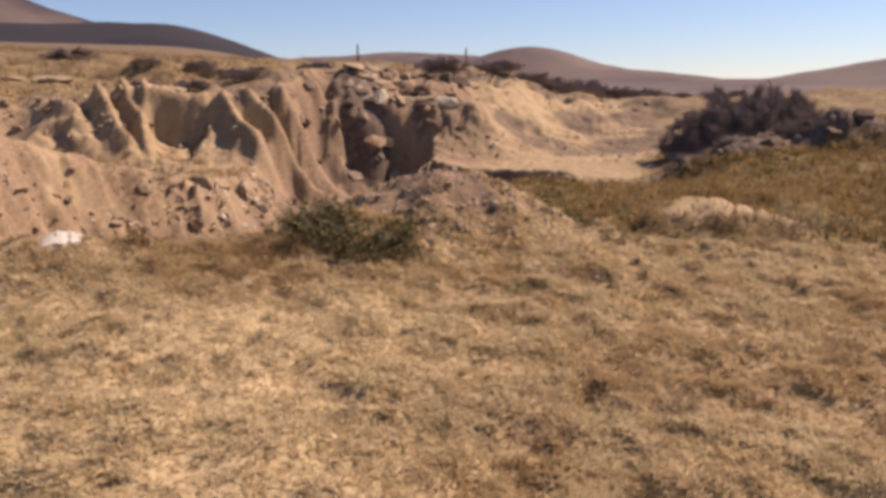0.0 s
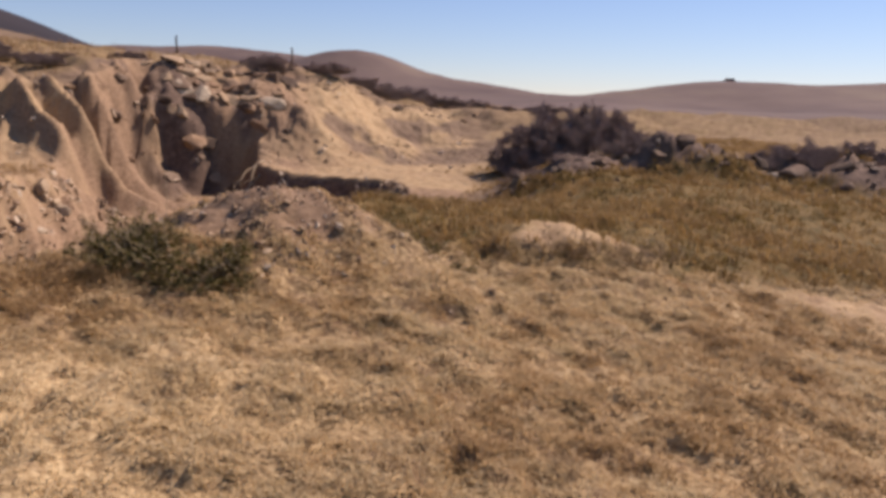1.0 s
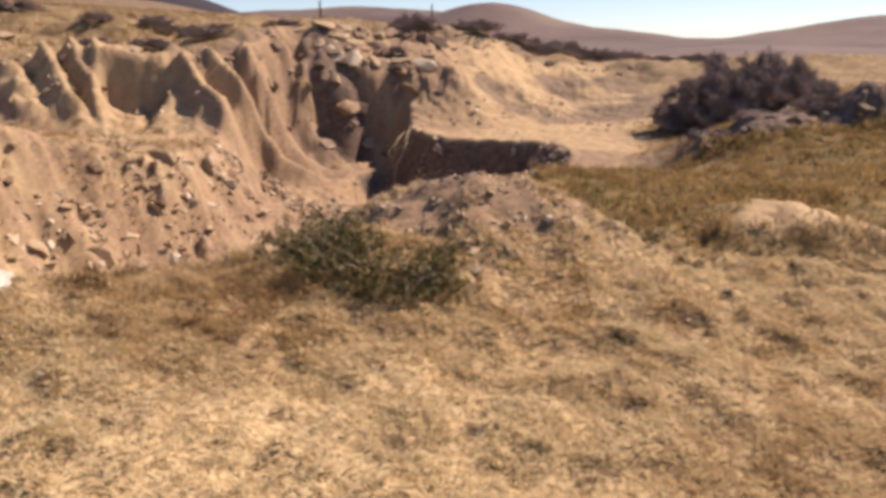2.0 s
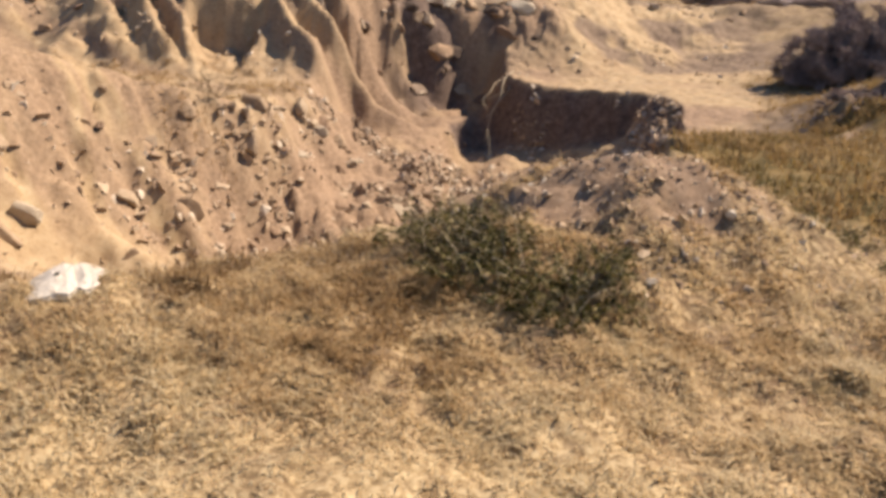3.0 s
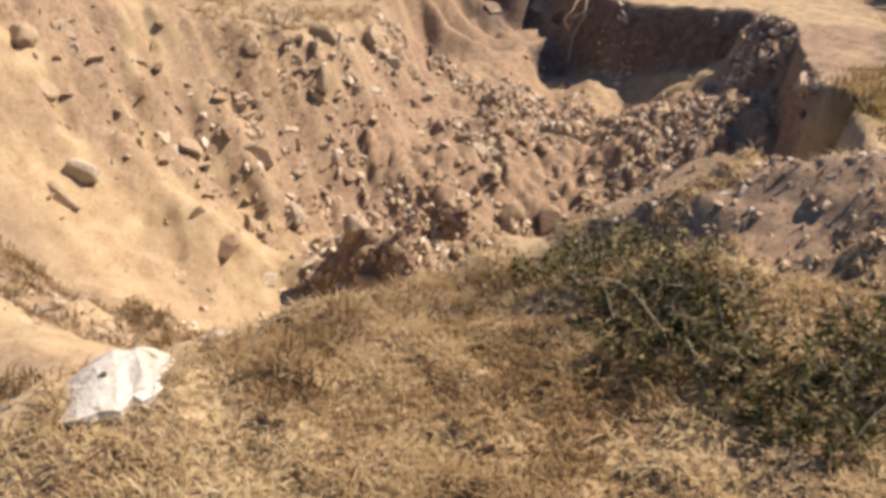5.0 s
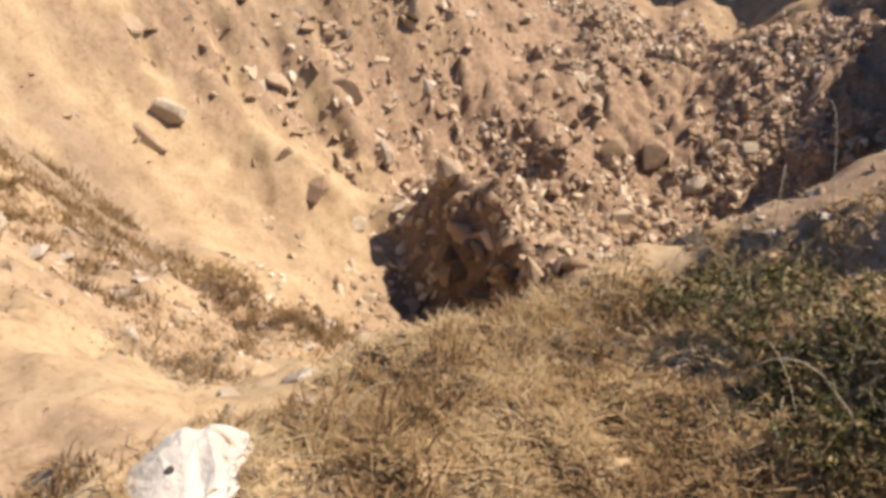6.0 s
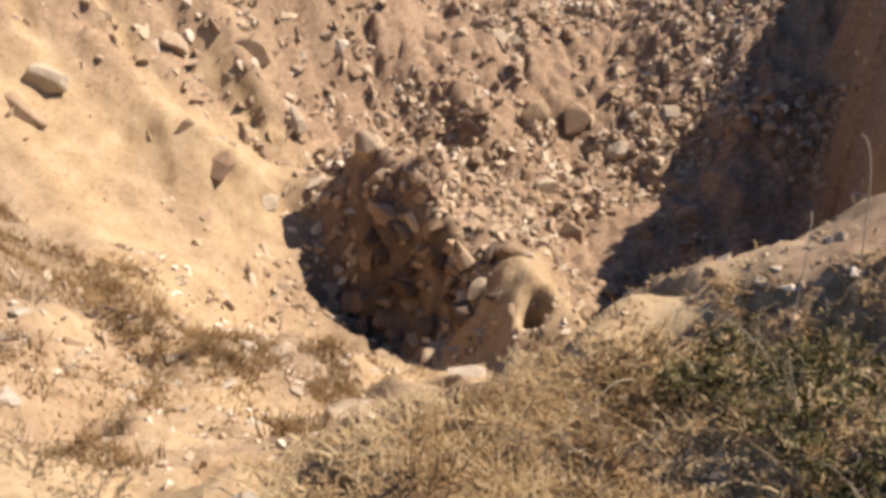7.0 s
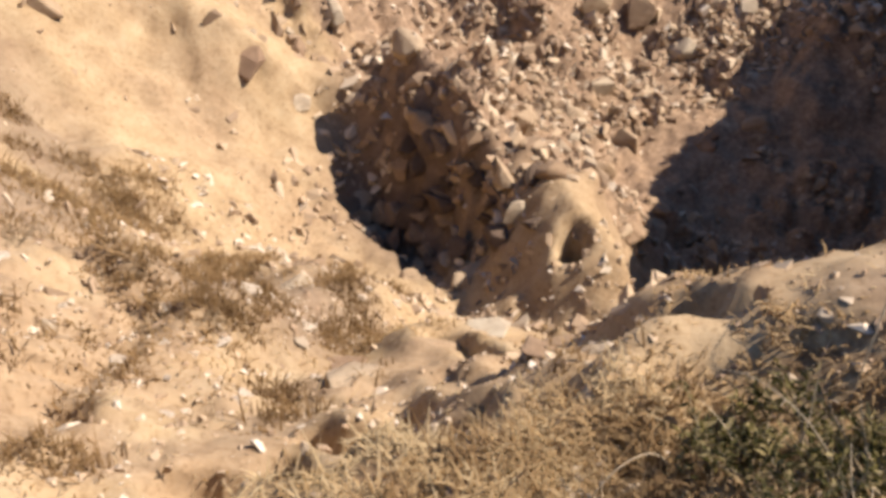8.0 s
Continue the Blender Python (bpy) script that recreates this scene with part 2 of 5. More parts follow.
def ground(x, y, fine=True):
    x, y = np.asarray(x, float), np.asarray(y, float)
    soft = 1 - 0.6 * smooth(-4.4, -5.0, x) * smooth(14, 13, y)
    wx, wy = x + 0.22 * soft * fbm(x, y, 1.3, 3, 5), y + 0.22 * soft * fbm(x, y, 1.3, 3, 9)
    mid = mid_level(x, y)
    # upper scarp
    u, near_scarp = scarp(x, y, wx, wy)
    steep = smooth(-1.2, -2.6, x)
    face = smooth(0.0, 1.0, u) * (1 - steep) + steep * (0.8 * u + 0.2 * smooth(0.3, 0.9, u))
    slant = x - 1.3 * (1 - u) + 0.12 * fbm(x, y, 0.7, 2, 123)
    recess = smooth(-8.25, -8.05, slant) * smooth(-6.1, -6.4, x + 0.1 * fbm(x, y, 0.6, 2, 137))
    face = face + (0.22 * u + 0.78 * smooth(0.46, 0.60, u + 0.025 * fbm(x, y, 0.35, 2, 124)) - face) * recess
    bay = smooth(-4.3, -3.9, x) * smooth(-1.0, -1.6, x)
    face = face + (0.55 * u + 0.45 * smooth(0.42, 0.56, u) - face) * bay
    ledge = 3.3 * face + 0.7 * fbm(x, y, 1.6, 3, 83)
    on_scarp = 4 * u * (1 - u)
    face = face + 0.02 * np.sin(6.283 * ledge) * near_scarp * smooth(-10.2, -9.2, x) * on_scarp * steep
    z = mid + (plateau(x, y) - mid) * face
    z = z + on_scarp * steep * smooth(-10.2, -9.2, x) * 0.10 * fbm(x, y, 0.9, 3, 88)
    z = z + ridge_relief(x, y) * smooth(1.0, 0.8, u) * smooth(-2.2, -2.8, x)
    z = z - 0.75 * bell(wx, wy, -2.8, 22.6, 1.1, 0.9)
    # the pit
    ring = inside(wx, wy, RIM)
    dr = np.where(ring, near_line(wx, wy, [(*p,) for p in RIM + RIM[:1]])[0], 0)
    df, low, share = np.full(x.shape, 1e9), 0, 1e-9
    for line in FLOOR:
        for a, b in zip(line[:-1], line[1:]):
            d, got = near_line(wx, wy, [a, b])
            d = np.maximum(d - got[..., 1], 0)
            df, k = np.minimum(df, d), 1 / (d + 0.25) ** 4
            low, share = low + k * got[..., 0], share + k
    low = low / share
    v = dr / (dr + df + 1e-6)
    back = smooth(15.0, 17.5, wy) * smooth(-2.7, -1.9, wx) * smooth(1.75, 1.2, wx - 0.25 * (wy - 19))
    side = smooth(8.5, 10, wy) * smooth(15.2, 13.6, wy) * smooth(-1.6, -0.4, wx) * (1 - back)
    plain = 1 - (1 - v) ** (1.35 - 0.40 * smooth(8.6, 7.4, wy))
    wall = 0.78 * smooth(0, 0.10, v) + 0.22 * smooth(0.1, 1.0, v)
    cliff = 0.85 * smooth(0, 0.32, v) + 0.15 * v
    lobe = smooth(13.2, 14.2, wy) * smooth(-2.6, -3.6, wx)
    g = plain * (1 - lobe) + lobe * (0.3 * smooth(0.0, 0.4, v) + 0.7 * v)
    g = g * (1 - back) + back * wall
    g = g * (1 - side) + side * cliff
    z = z + (low - z) * np.where(ring, g, 0)
    z = z + np.where(ring, smooth(0, 0.3, v) * 0.35 * bell(wx, wy, 1.4, 17.9, 0.6, 1.0) - smooth(0, 0.13, v) * 0.85 * bell(wx, wy, -0.55, 18.4, 1.25, 1.5), 0)
    # spoil heap on the near rim, and its apron
    z = z + 0.42 * bell(wx, wy, -0.42, 6.48, 0.64, 0.58, -6) + 0.15 * bell(wx, wy, 0.1, 6.35, 0.5, 0.5) + 0.15 * bell(wx, wy, -0.6, 5.55, 0.9, 0.5)
    # the slumped edge below the near rim: a drop, then a sloping bench of thin broken ledges
    slump = smooth(-1.45, -1.85, wx) * smooth(-3.4, -2.8, wx)
    drop = wy - np.interp(wx, [-3.2, -2.75, -2.3, -1.8, -1.4], [5.55, 5.7, 5.95, 6.2, 6.45])
    z = z - 0.27 * smooth(0.0, 0.16, drop) * smooth(1.1, 0.5, drop) * slump
    z = z - 0.34 * smooth(0.35, 1.1, drop) * smooth(2.9, 2.2, drop) * slump
    z = z - 0.42 * bell(wx, wy, -4.85, 8.35, 0.65, 0.75) - 0.26 * bell(wx, wy, -3.6, 6.1, 0.55, 0.6)
    z = z - 0.36 * bell(wx, wy, -1.45, 7.2, 0.42, 0.42)
    z = z - 0.15 * np.exp(-(near_line(wx, wy, [(-2.6, 5.5), (-2.3, 5.75), (-1.9, 5.95), (-1.55, 6.15)])[0] / 0.36) ** 2)
    # sandy hump with the burrow, and the dark hollow beside it
    z = z + 0.30 * bell(wx, wy, -2.2, 9.4, 0.50, 0.65, 12) + 0.22 * bell(wx, wy, -1.95, 9.5, 0.4, 0.6) + 0.36 * bell(wx, wy, -1.6, 8.1, 0.36, 0.8, 15) + 0.32 * bell(wx, wy, -1.5, 9.3, 0.40, 0.6) + 0.78 * bell(wx, wy, -3.15, 10.3, 0.26, 0.85, 38)
    z = z - 0.38 * bell(wx, wy, -3.58, 9.88, 0.24, 0.7, 38)
    z = z - 0.80 * bell(x, y, -2.0, 9.03, 0.062, 0.10)
    z = z + 0.38 * bell(x, y, -4.95, 10.55, 0.5, 0.4)
    for line in CRACKS:
        z = z - 0.26 * np.exp(-(near_line(x + 0.06 * fbm(x, y, 0.22, 3, 134), y + 0.06 * fbm(x, y, 0.22, 3, 135), line)[0] / 0.062) ** 2)
    # pale block of earth by the near bench
    z = z + 0.2 * bell(wx, wy, -4.75, 6.35, 0.35, 0.5)
    # bare heap in the field, debris bank behind it
    z = z + 0.20 * bell(wx, wy, 2.0, 7.3, 0.75, 0.42, 5)
    bank = near_line(wx, wy, [(2.6, 13.1), (3.6, 12.8), (4.6, 13.4), (5.8, 12.9), (7.4, 12.9), (9.5, 12.2), (13, 11.6), (24, 9)])[0]
    z = z + (0.42 - 0.15 * smooth(4, 9, x) + 0.25 * fbm(x, y, 0.9, 3, 31) + 0.20 * (blocks(x, y, 0.55, 307) - 0.3)) * np.exp(-(bank / 0.62) ** 2) * smooth(2.2, 3.4, x)
    # hills
    for b, d, h, w, l in HILLS:
        z = z + h * bell(x, y, d * math.sin(radians(b)), d * math.cos(radians(b)), w, l, -b)
    if fine:
        r = np.hypot(x, y - 4)
        z = z + 0.5 * smooth(30, 90, r) * fbm(x, y, 24, 3, 3) + 2.2 * smooth(200, 420, r) * fbm(x, y, 130, 4, 4)
        raw = np.where(ring, smooth(0, 0.10, v), 0)
        raw = np.maximum(raw, on_scarp * smooth(-10.5, -9.0, x))
        z = z + raw * (0.05 * fbm(x, y, 0.62, 3, 41) + 0.015 * fbm(x, y, 0.2, 3, 44, 0.6))
        # washed streaks that run down the side slope
        along, across = 0.83 * x - 0.55 * y, 0.55 * x + 0.83 * y
        z = z + raw * smooth(-2.2, -3.4, x) * smooth(15, 13, y) * smooth(7.6, 8.6, y) * (0.12 * fbm(0.3 * along, across, 0.42, 3, 125) + 0.06 * fbm(0.35 * along, across, 0.16, 2, 126)) * (0.35 + 0.65 * crusted(x, y))
        # broken clods and stones: over the rubble, the upper slope and the scarp
        jx, jy = x + 0.05 * fbm(x, y, 0.2, 2, 48), y + 0.05 * fbm(x, y, 0.2, 2, 49)
        upper = crusted(x, y)
        bench = (0.05 + 0.45 * smooth(-2.9, -3.5, x)) * smooth(-5.6, -4.8, x) * smooth(-1.4, -1.9, x) * smooth(8.4, 7.6, y)
        rough = np.maximum(np.maximum(upper, rubble_share(x, y)), np.maximum(bench, 0.25 * on_scarp * steep))
        wall_clods = np.minimum(1.5 * bell(x, y, -3.2, 10.15, 0.45, 0.95, 38), 1)
        rough = np.maximum(rough, wall_clods)
        rough = np.maximum(rough, 0.45 * smooth(0.0, 0.5, fbm(x, y, 0.9, 3, 45))) * (0.35 + 0.65 * smooth(-0.5, 0.4, fbm(x, y, 1.1, 3, 47)))
        z = z + raw * rough * (0.17 * blocks(jx, 0.8 * jy, 0.40, 301) + 0.15 * blocks(jx, jy, 0.21, 302) + 0.05 * np.abs(fbm(x, y, 0.25, 3, 43, 0.6)))
        z = z + wall_clods * (0.20 * blocks(jx + 0.3 * z, jy, 0.30, 308) + 0.12 * blocks(jx, jy - 0.3 * z, 0.17, 309) - 0.12)
        crumb = np.minimum(1.4 * bell(x, y, -0.55, 6.2, 0.75, 0.6, -6), 1) + 0.5 * bell(x, y, 2.0, 7.2, 0.7, 0.4)
        z = z + crumb * (0.05 * blocks(jx, jy, 0.20, 305) + 0.045 * blocks(x, y, 0.11, 306))
        z = z + (0.030 * smooth(-0.1, 0.5, fbm(x, y, 0.26, 3, 127)) + 0.012 * fbm(x, y, 0.09, 2, 133)) * smooth(9, 7, y)
        z = z + (0.03 * fbm(x, y, 0.8, 3, 51) + 0.022 * fbm(x, y, 0.16, 3, 53)) * smooth(60, 20, r)
    return z


def masks(x, y):
    """Shares of bare earth, pale sand, and green in the cover of the ground."""
    wx, wy = x + 0.25 * fbm(x, y, 0.9, 4, 5), y + 0.25 * fbm(x, y, 0.9, 4, 9)
    ring = inside(wx, wy, RIM)
    d = near_line(wx, wy, [(*p,) for p in RIM + RIM[:1]])[0]
    sign = np.where(ring, d, -d)
    bare = smooth(-0.12, 0.18, sign)
    bare = np.maximum(bare, smooth(-0.8, -0.2, sign) * smooth(-0.2, 0.3, wx) * smooth(8.5, 10.5, wy))
    cy, ty = beyond(wx, CREST), beyond(wx, TOE)
    u, over = (wy - ty) / (cy - ty), scarp(x, y, wx, wy)[0]
    bare = np.maximum(bare, smooth(-0.5, -0.2, u) * smooth(1.0, 0.93, over) * smooth(9, 4, wx))
    bare = np.maximum(bare, smooth(11.6, 12.4, wy) * smooth(-4.3, -4.8, wx) * smooth(-30, -14, wx) * smooth(0.2, -0.1, u))
    bare = np.maximum(bare, smooth(12.6, 13.6, wy) * smooth(0.3, 0.0, u) * smooth(4.2, 2.6, wx - 0.5 * smooth(15, 20, wy)) * smooth(-1.5, 0, wx))
    bare = np.maximum(bare, 0.85 * smooth(0.8, 1.0, u) * smooth(2.1, 1.5, u + 0.4 * fbm(x, y, 1.5, 3, 96)) * smooth(-7.5, -5, wx) * smooth(2.5, 1, wx))
    bare = np.maximum(bare, np.maximum(smooth(-2.72, -2.9, wx) * smooth(4.5, 4.9, wy), smooth(5.6, 5.75, wy) * smooth(-1.95, -2.15, wx)) * smooth(-6, -5, wx) * smooth(9, 8, wy))
    drop = wy - np.interp(wx, [-3.2, -2.75, -2.3, -1.8, -1.4, -1.1], [5.55, 5.7, 5.95, 6.2, 6.45, 6.7])
    bare = np.maximum(bare, smooth(0.02, 0.14, drop) * smooth(-1.0, -1.3, wx) * smooth(8.5, 8.0, wy))
    bank = near_line(wx, wy, [(2.6, 13.0), (4.6, 13.2), (7.4, 12.8), (9.5, 12.1), (13, 11.5), (24, 9)])[0]
    bare = np.maximum(bare, smooth(0.55, 0.25, bank + 0.5 * fbm(x, y, 0.8, 3, 105)))
    heap = (1 + 0.35 * fbm(x, y, 0.4, 3, 139)) * bell(wx, wy, -0.45, 6.38, 0.72, 0.46, -8) + (0.35 + 0.6 * fbm(x, y, 0.4, 3, 128)) * bell(wx, wy, 0.2, 5.9, 0.55, 0.40) + 1.2 * bell(wx, wy, 2.05, 7.22, 0.64, 0.36, 5) + 0.9 * bell(wx, wy, 4.1, 6.0, 0.7, 0.45)
    bare = np.maximum(bare, smooth(0.25, 0.75, heap))
    green = smooth(6.3, 7.2, wy) * smooth(0.2 - 0.35 * smooth(7, 8.5, wy), 0.9 - 0.6 * smooth(7, 8.5, wy), wx) * smooth(13.6, 12.4, wy - 0.9 * smooth(2.5, 6, wx)) * smooth(16, 10, wx)
    return np.clip(bare, 0, 1), np.clip(green, 0, 1)


# ---- materials ----
def material(name, rough=0.9):
    m = bpy.data.materials.new(name)
    m.use_nodes = True
    nt = m.node_tree
    b = nt.nodes["Principled BSDF"]
    b.inputs["Roughness"].default_value = rough
    b.inputs["Specular IOR Level"].default_value = 0.15
    return m, nt, b


def tex(nt, scale, detail=4, rough=0.55, kind="ShaderNodeTexNoise", vector=None):
    n = nt.nodes.new(kind)
    n.inputs["Scale"].default_value = scale
    if kind == "ShaderNodeTexNoise":
        n.inputs["Detail"].default_value, n.inputs["Roughness"].default_value = detail, rough
    if vector is not None:
        nt.links.new(vector, n.inputs["Vector"])
    return n.outputs[0]


def ramp(nt, fac, *stops):
    r = nt.nodes.new("ShaderNodeValToRGB")
    while len(r.color_ramp.elements) < len(stops):
        r.color_ramp.elements.new(0.5)
    for e, (at, col) in zip(r.color_ramp.elements, stops):
        e.position, e.color = at, (*col, 1) if len(col) == 3 else col
    nt.links.new(fac, r.inputs[0])
    return r.outputs[0]


def blend(nt, fac, a, b, how="MIX"):
    n = nt.nodes.new("ShaderNodeMix")
    n.data_type, n.blend_type = "RGBA", how
    for slot, v in ((0, fac), (6, a), (7, b)):
        if isinstance(v, (int, float)):
            n.inputs[slot].default_value = v
        elif isinstance(v, tuple):
            n.inputs[slot].default_value = (*v, 1)
        else:
            nt.links.new(v, n.inputs[slot])
    return n.outputs[2]


def attribute(nt, name):
    n = nt.nodes.new("ShaderNodeAttribute")
    n.attribute_name = name
    return n.outputs["Fac"]


def bump(nt, b, height, strength, distance):
    n = nt.nodes.new("ShaderNodeBump")
    n.inputs["Strength"].default_value, n.inputs["Distance"].default_value = strength, distance
    nt.links.new(height, n.inputs["Height"])
    nt.links.new(n.outputs[0], b.inputs["Normal"])


def place(nt):
    return nt.nodes.new("ShaderNodeNewGeometry").outputs["Position"]


def ground_material():
    m, nt, b = material("earth_and_dry_grass", 0.95)
    p = place(nt)
    # dry turf: straw, tan and grey-brown patches
    fine = tex(nt, 26, 8, 0.74, vector=p)
    tan = ramp(nt, fine, (0.38, (0.095, 0.060, 0.030)), (0.48, (0.210, 0.140, 0.068)), (0.58, (0.345, 0.250, 0.132)))
    brown = ramp(nt, fine, (0.30, (0.066, 0.041, 0.022)), (0.50, (0.129, 0.081, 0.044)), (0.70, (0.203, 0.140, 0.078)))
    olive = ramp(nt, fine, (0.30, (0.062, 0.044, 0.016)), (0.50, (0.125, 0.089, 0.034)), (0.70, (0.211, 0.156, 0.072)))
    clump = ramp(nt, tex(nt, 6.5, 5, 0.62, vector=p), (0.40, (0, 0, 0)), (0.58, (1, 1, 1)))
    herb = ramp(nt, tex(nt, 3.1, 5, 0.6, vector=p), (0.50, (0, 0, 0)), (0.66, (0.8, 0.8, 0.8)))
    dull = blend(nt, herb, blend(nt, clump, brown, tan), olive)
    straw = blend(nt, ramp(nt, tex(nt, 8.0, 5, 0.6, vector=p), (0.30, (0, 0, 0)), (0.45, (1, 1, 1))), brown, ramp(nt, fine, (0.38, (0.130, 0.083, 0.040)), (0.48, (0.285, 0.198, 0.098)), (0.58, (0.430, 0.325, 0.180))))
    turf = blend(nt, attribute(nt, "pale"), dull, straw)
    weeds = ramp(nt, tex(nt, 6, 5, 0.65, vector=p), (0.35, (0.060, 0.048, 0.016)), (0.55, (0.150, 0.100, 0.036)), (0.75, (0.240, 0.155, 0.062)))
    turf = blend(nt, attribute(nt, "green"), turf, weeds)
    # bare earth: pale sand with brown gravelly streaks
    sand = ramp(nt, tex(nt, 4.5, 8, 0.68, vector=p), (0.28, (0.214, 0.144, 0.080)), (0.45, (0.333, 0.237, 0.133)), (0.70, (0.417, 0.318, 0.192)))
    gravel = ramp(nt, tex(nt, 16, 6, 0.75, vector=p), (0.30, (0.132, 0.086, 0.057)), (0.55, (0.278, 0.189, 0.119)), (0.75, (0.398, 0.299, 0.205)))
    crumbs = ramp(nt, tex(nt, 30, 6, 0.72, vector=p), (0.33, (0.62, 0.55, 0.48)), (0.47, (0.96, 0.94, 0.90)), (0.7, (1.0, 1.0, 1.0)))
    soil = blend(nt, 1.0, blend(nt, attribute(nt, "rubble"), sand, gravel), crumbs, "MULTIPLY")
    # Dark brown loam; the cut wall and the hollow wear it as painted shade.
    loam_and_shade = ramp(nt, tex(nt, 7, 7, 0.7, vector=p), (0.30, (0.066, 0.045, 0.034)), (0.50, (0.122, 0.085, 0.063)), (0.72, (0.205, 0.146, 0.106)))
    soil = blend(nt, attribute(nt, "loam_and_shade"), soil, loam_and_shade)
    near = blend(nt, attribute(nt, "bare"), turf, soil)
    # far grassland and slopes, seen over kilometres
    far = ramp(nt, tex(nt, 0.012, 6, 0.6, vector=p), (0.35, (0.090, 0.066, 0.061)), (0.55, (0.129, 0.096, 0.082)), (0.70, (0.164, 0.129, 0.098)))
    scrub = blend(nt, attribute(nt, "scrub"), far, (0.022, 0.021, 0.026))
    nt.links.new(blend(nt, attribute(nt, "far"), near, scrub), b.inputs["Base Color"])
    bump(nt, b, tex(nt, 26, 6, 0.65, vector=p), 0.35, 0.018)
    return m


# ---- the sheet of ground ----
def spaced(lo, hi, step, grow, reach_lo, reach_hi):
    mid = list(np.arange(lo, hi, step))
    down, up, d = [lo], [hi], step
    while down[-1] > reach_lo:
        d *= grow
        down.append(down[-1] - d)
    d = step
    while up[-1] < reach_hi:
        d *= grow
        up.append(up[-1] + d)
    return down[:0:-1] + mid + up


def sheet(name, xs, ys, mat):
    gx, gy = np.meshgrid(xs, ys)
    z = ground(gx, gy)
    nx, ny = len(xs), len(ys)
    me = bpy.data.meshes.new(name)
    me.vertices.add(nx * ny)
    me.vertices.foreach_set("co", np.stack([gx, gy, z], -1).ravel())
    i = (np.arange(ny - 1)[:, None] * nx + np.arange(nx - 1)).ravel()
    quads = np.stack([i, i + 1, i + nx + 1, i + nx], -1)
    me.loops.add(quads.size)
    me.loops.foreach_set("vertex_index", quads.ravel())
    me.polygons.add(len(quads))
    me.polygons.foreach_set("loop_start", np.arange(len(quads)) * 4)
    me.update(calc_edges=True)
    me.polygons.foreach_set("use_smooth", np.ones(len(quads), bool))
    bare, green = masks(gx, gy)
    r = np.hypot(gx, gy)
    rub = np.maximum(rubble_share(gx, gy), (0.35 + 0.65 * smooth(-0.3, 0.4, fbm(gx, gy, 1.4, 4, 71))) * smooth(14, 17, gy) * smooth(0.5, -0.5, gx) * (0.3 + 0.7 * smooth(-5.6, -4.4, gx)))
    rub = np.maximum(rub, smooth(16.5, 18.5, gy) * (0.25 + 0.75 * smooth(-5.6, -4.6, gx)) * smooth(-8.5, -7.5, gx) * smooth(-0.5, -1.6, gx) * (0.55 + 0.45 * smooth(-0.3, 0.3, fbm(gx, gy, 0.9, 3, 72))))
    sx, sy = gx + 0.5 * fbm(gx, gy, 1.6, 4, 101), gy + 0.4 * fbm(gx, gy, 1.3, 4, 102)
    pale = np.clip(smooth(0.3, -1.0, sx) * smooth(4.8, 3.9, sy) * 1.1 + smooth(0.4, 2.2, sx) * 0.7 * smooth(7.5, 5.5, sy) + 0.45 * fbm(gx, gy, 0.9, 4, 98) * smooth(40, 12, gy), 0, 1)
    over = scarp(gx, gy, gx, gy)[0]
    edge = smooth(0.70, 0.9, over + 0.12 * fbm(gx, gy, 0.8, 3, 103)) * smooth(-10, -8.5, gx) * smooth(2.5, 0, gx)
    loam_and_shade = np.clip(np.maximum(1.5 * bell(gx, gy, -2.7, 23.2, 1.5, 1.9), 0.85 * edge) * smooth(-0.6, 0.3, fbm(gx, gy, 0.9, 4, 104)), 0, 0.95)
    loam_and_shade = np.maximum(loam_and_shade, smooth(2.4, 3.4, gx) * smooth(10.5, 11.5, gy) * smooth(16, 14.5, gy))
    # Cut wall below its edge: its shade is painted in this dark brown.
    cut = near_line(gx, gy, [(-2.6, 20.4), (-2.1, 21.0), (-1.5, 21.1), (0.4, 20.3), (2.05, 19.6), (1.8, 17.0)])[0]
    loam_and_shade = np.maximum(loam_and_shade, smooth(0.75, 0.35, cut) * smooth(0.02, -0.12, ground(gx, gy, False) - mid_level(gx, gy)))
    # Brown soil of the hollow, darkened further to paint in its shade.
    loam_and_shade = np.maximum(loam_and_shade, np.minimum(1.4 * bell(gx, gy, -3.4, 10.0, 0.45, 0.9, 38), 1) * 0.85)
    loam_and_shade = np.maximum(loam_and_shade, 0.75 * smooth(-0.2, 0.35, fbm(gx, gy, 1.6, 4, 130)) * smooth(21.5, 23.5, gy) * smooth(-1.5, 0.5, gx) * smooth(36, 31, gy))
    loam_and_shade = np.maximum(loam_and_shade, 0.2 * smooth(-0.5, 0.3, fbm(gx, gy, 0.35, 4, 140)) * np.minimum(1.3 * bell(gx, gy, -0.45, 6.25, 0.9, 0.6, -8), 1))
    band = smooth(6.7, 7.4, gy) * smooth(8.9, 8.2, gy + 0.35 * (gx + 4)) * smooth(-7, -6, gx) * smooth(-2.7, -3.2, gx)
    loam_and_shade = np.maximum(loam_and_shade, 0.55 * band * smooth(-0.35, 0.3, fbm(gx, gy, 0.6, 4, 136)))
    bearing = np.degrees(np.arctan2(gx, gy))
    scrub = smooth(-9, -14, bearing) * smooth(120, 170, r) * smooth(620, 520, r) * (0.9 + 0.1 * smooth(-0.3, 0.3, fbm(gx, gy, 40, 3, 77)))
    scrub = np.maximum(scrub, 0.9 * smooth(-20, -23, bearing) * smooth(625, 645, r) * smooth(800, 700, r))
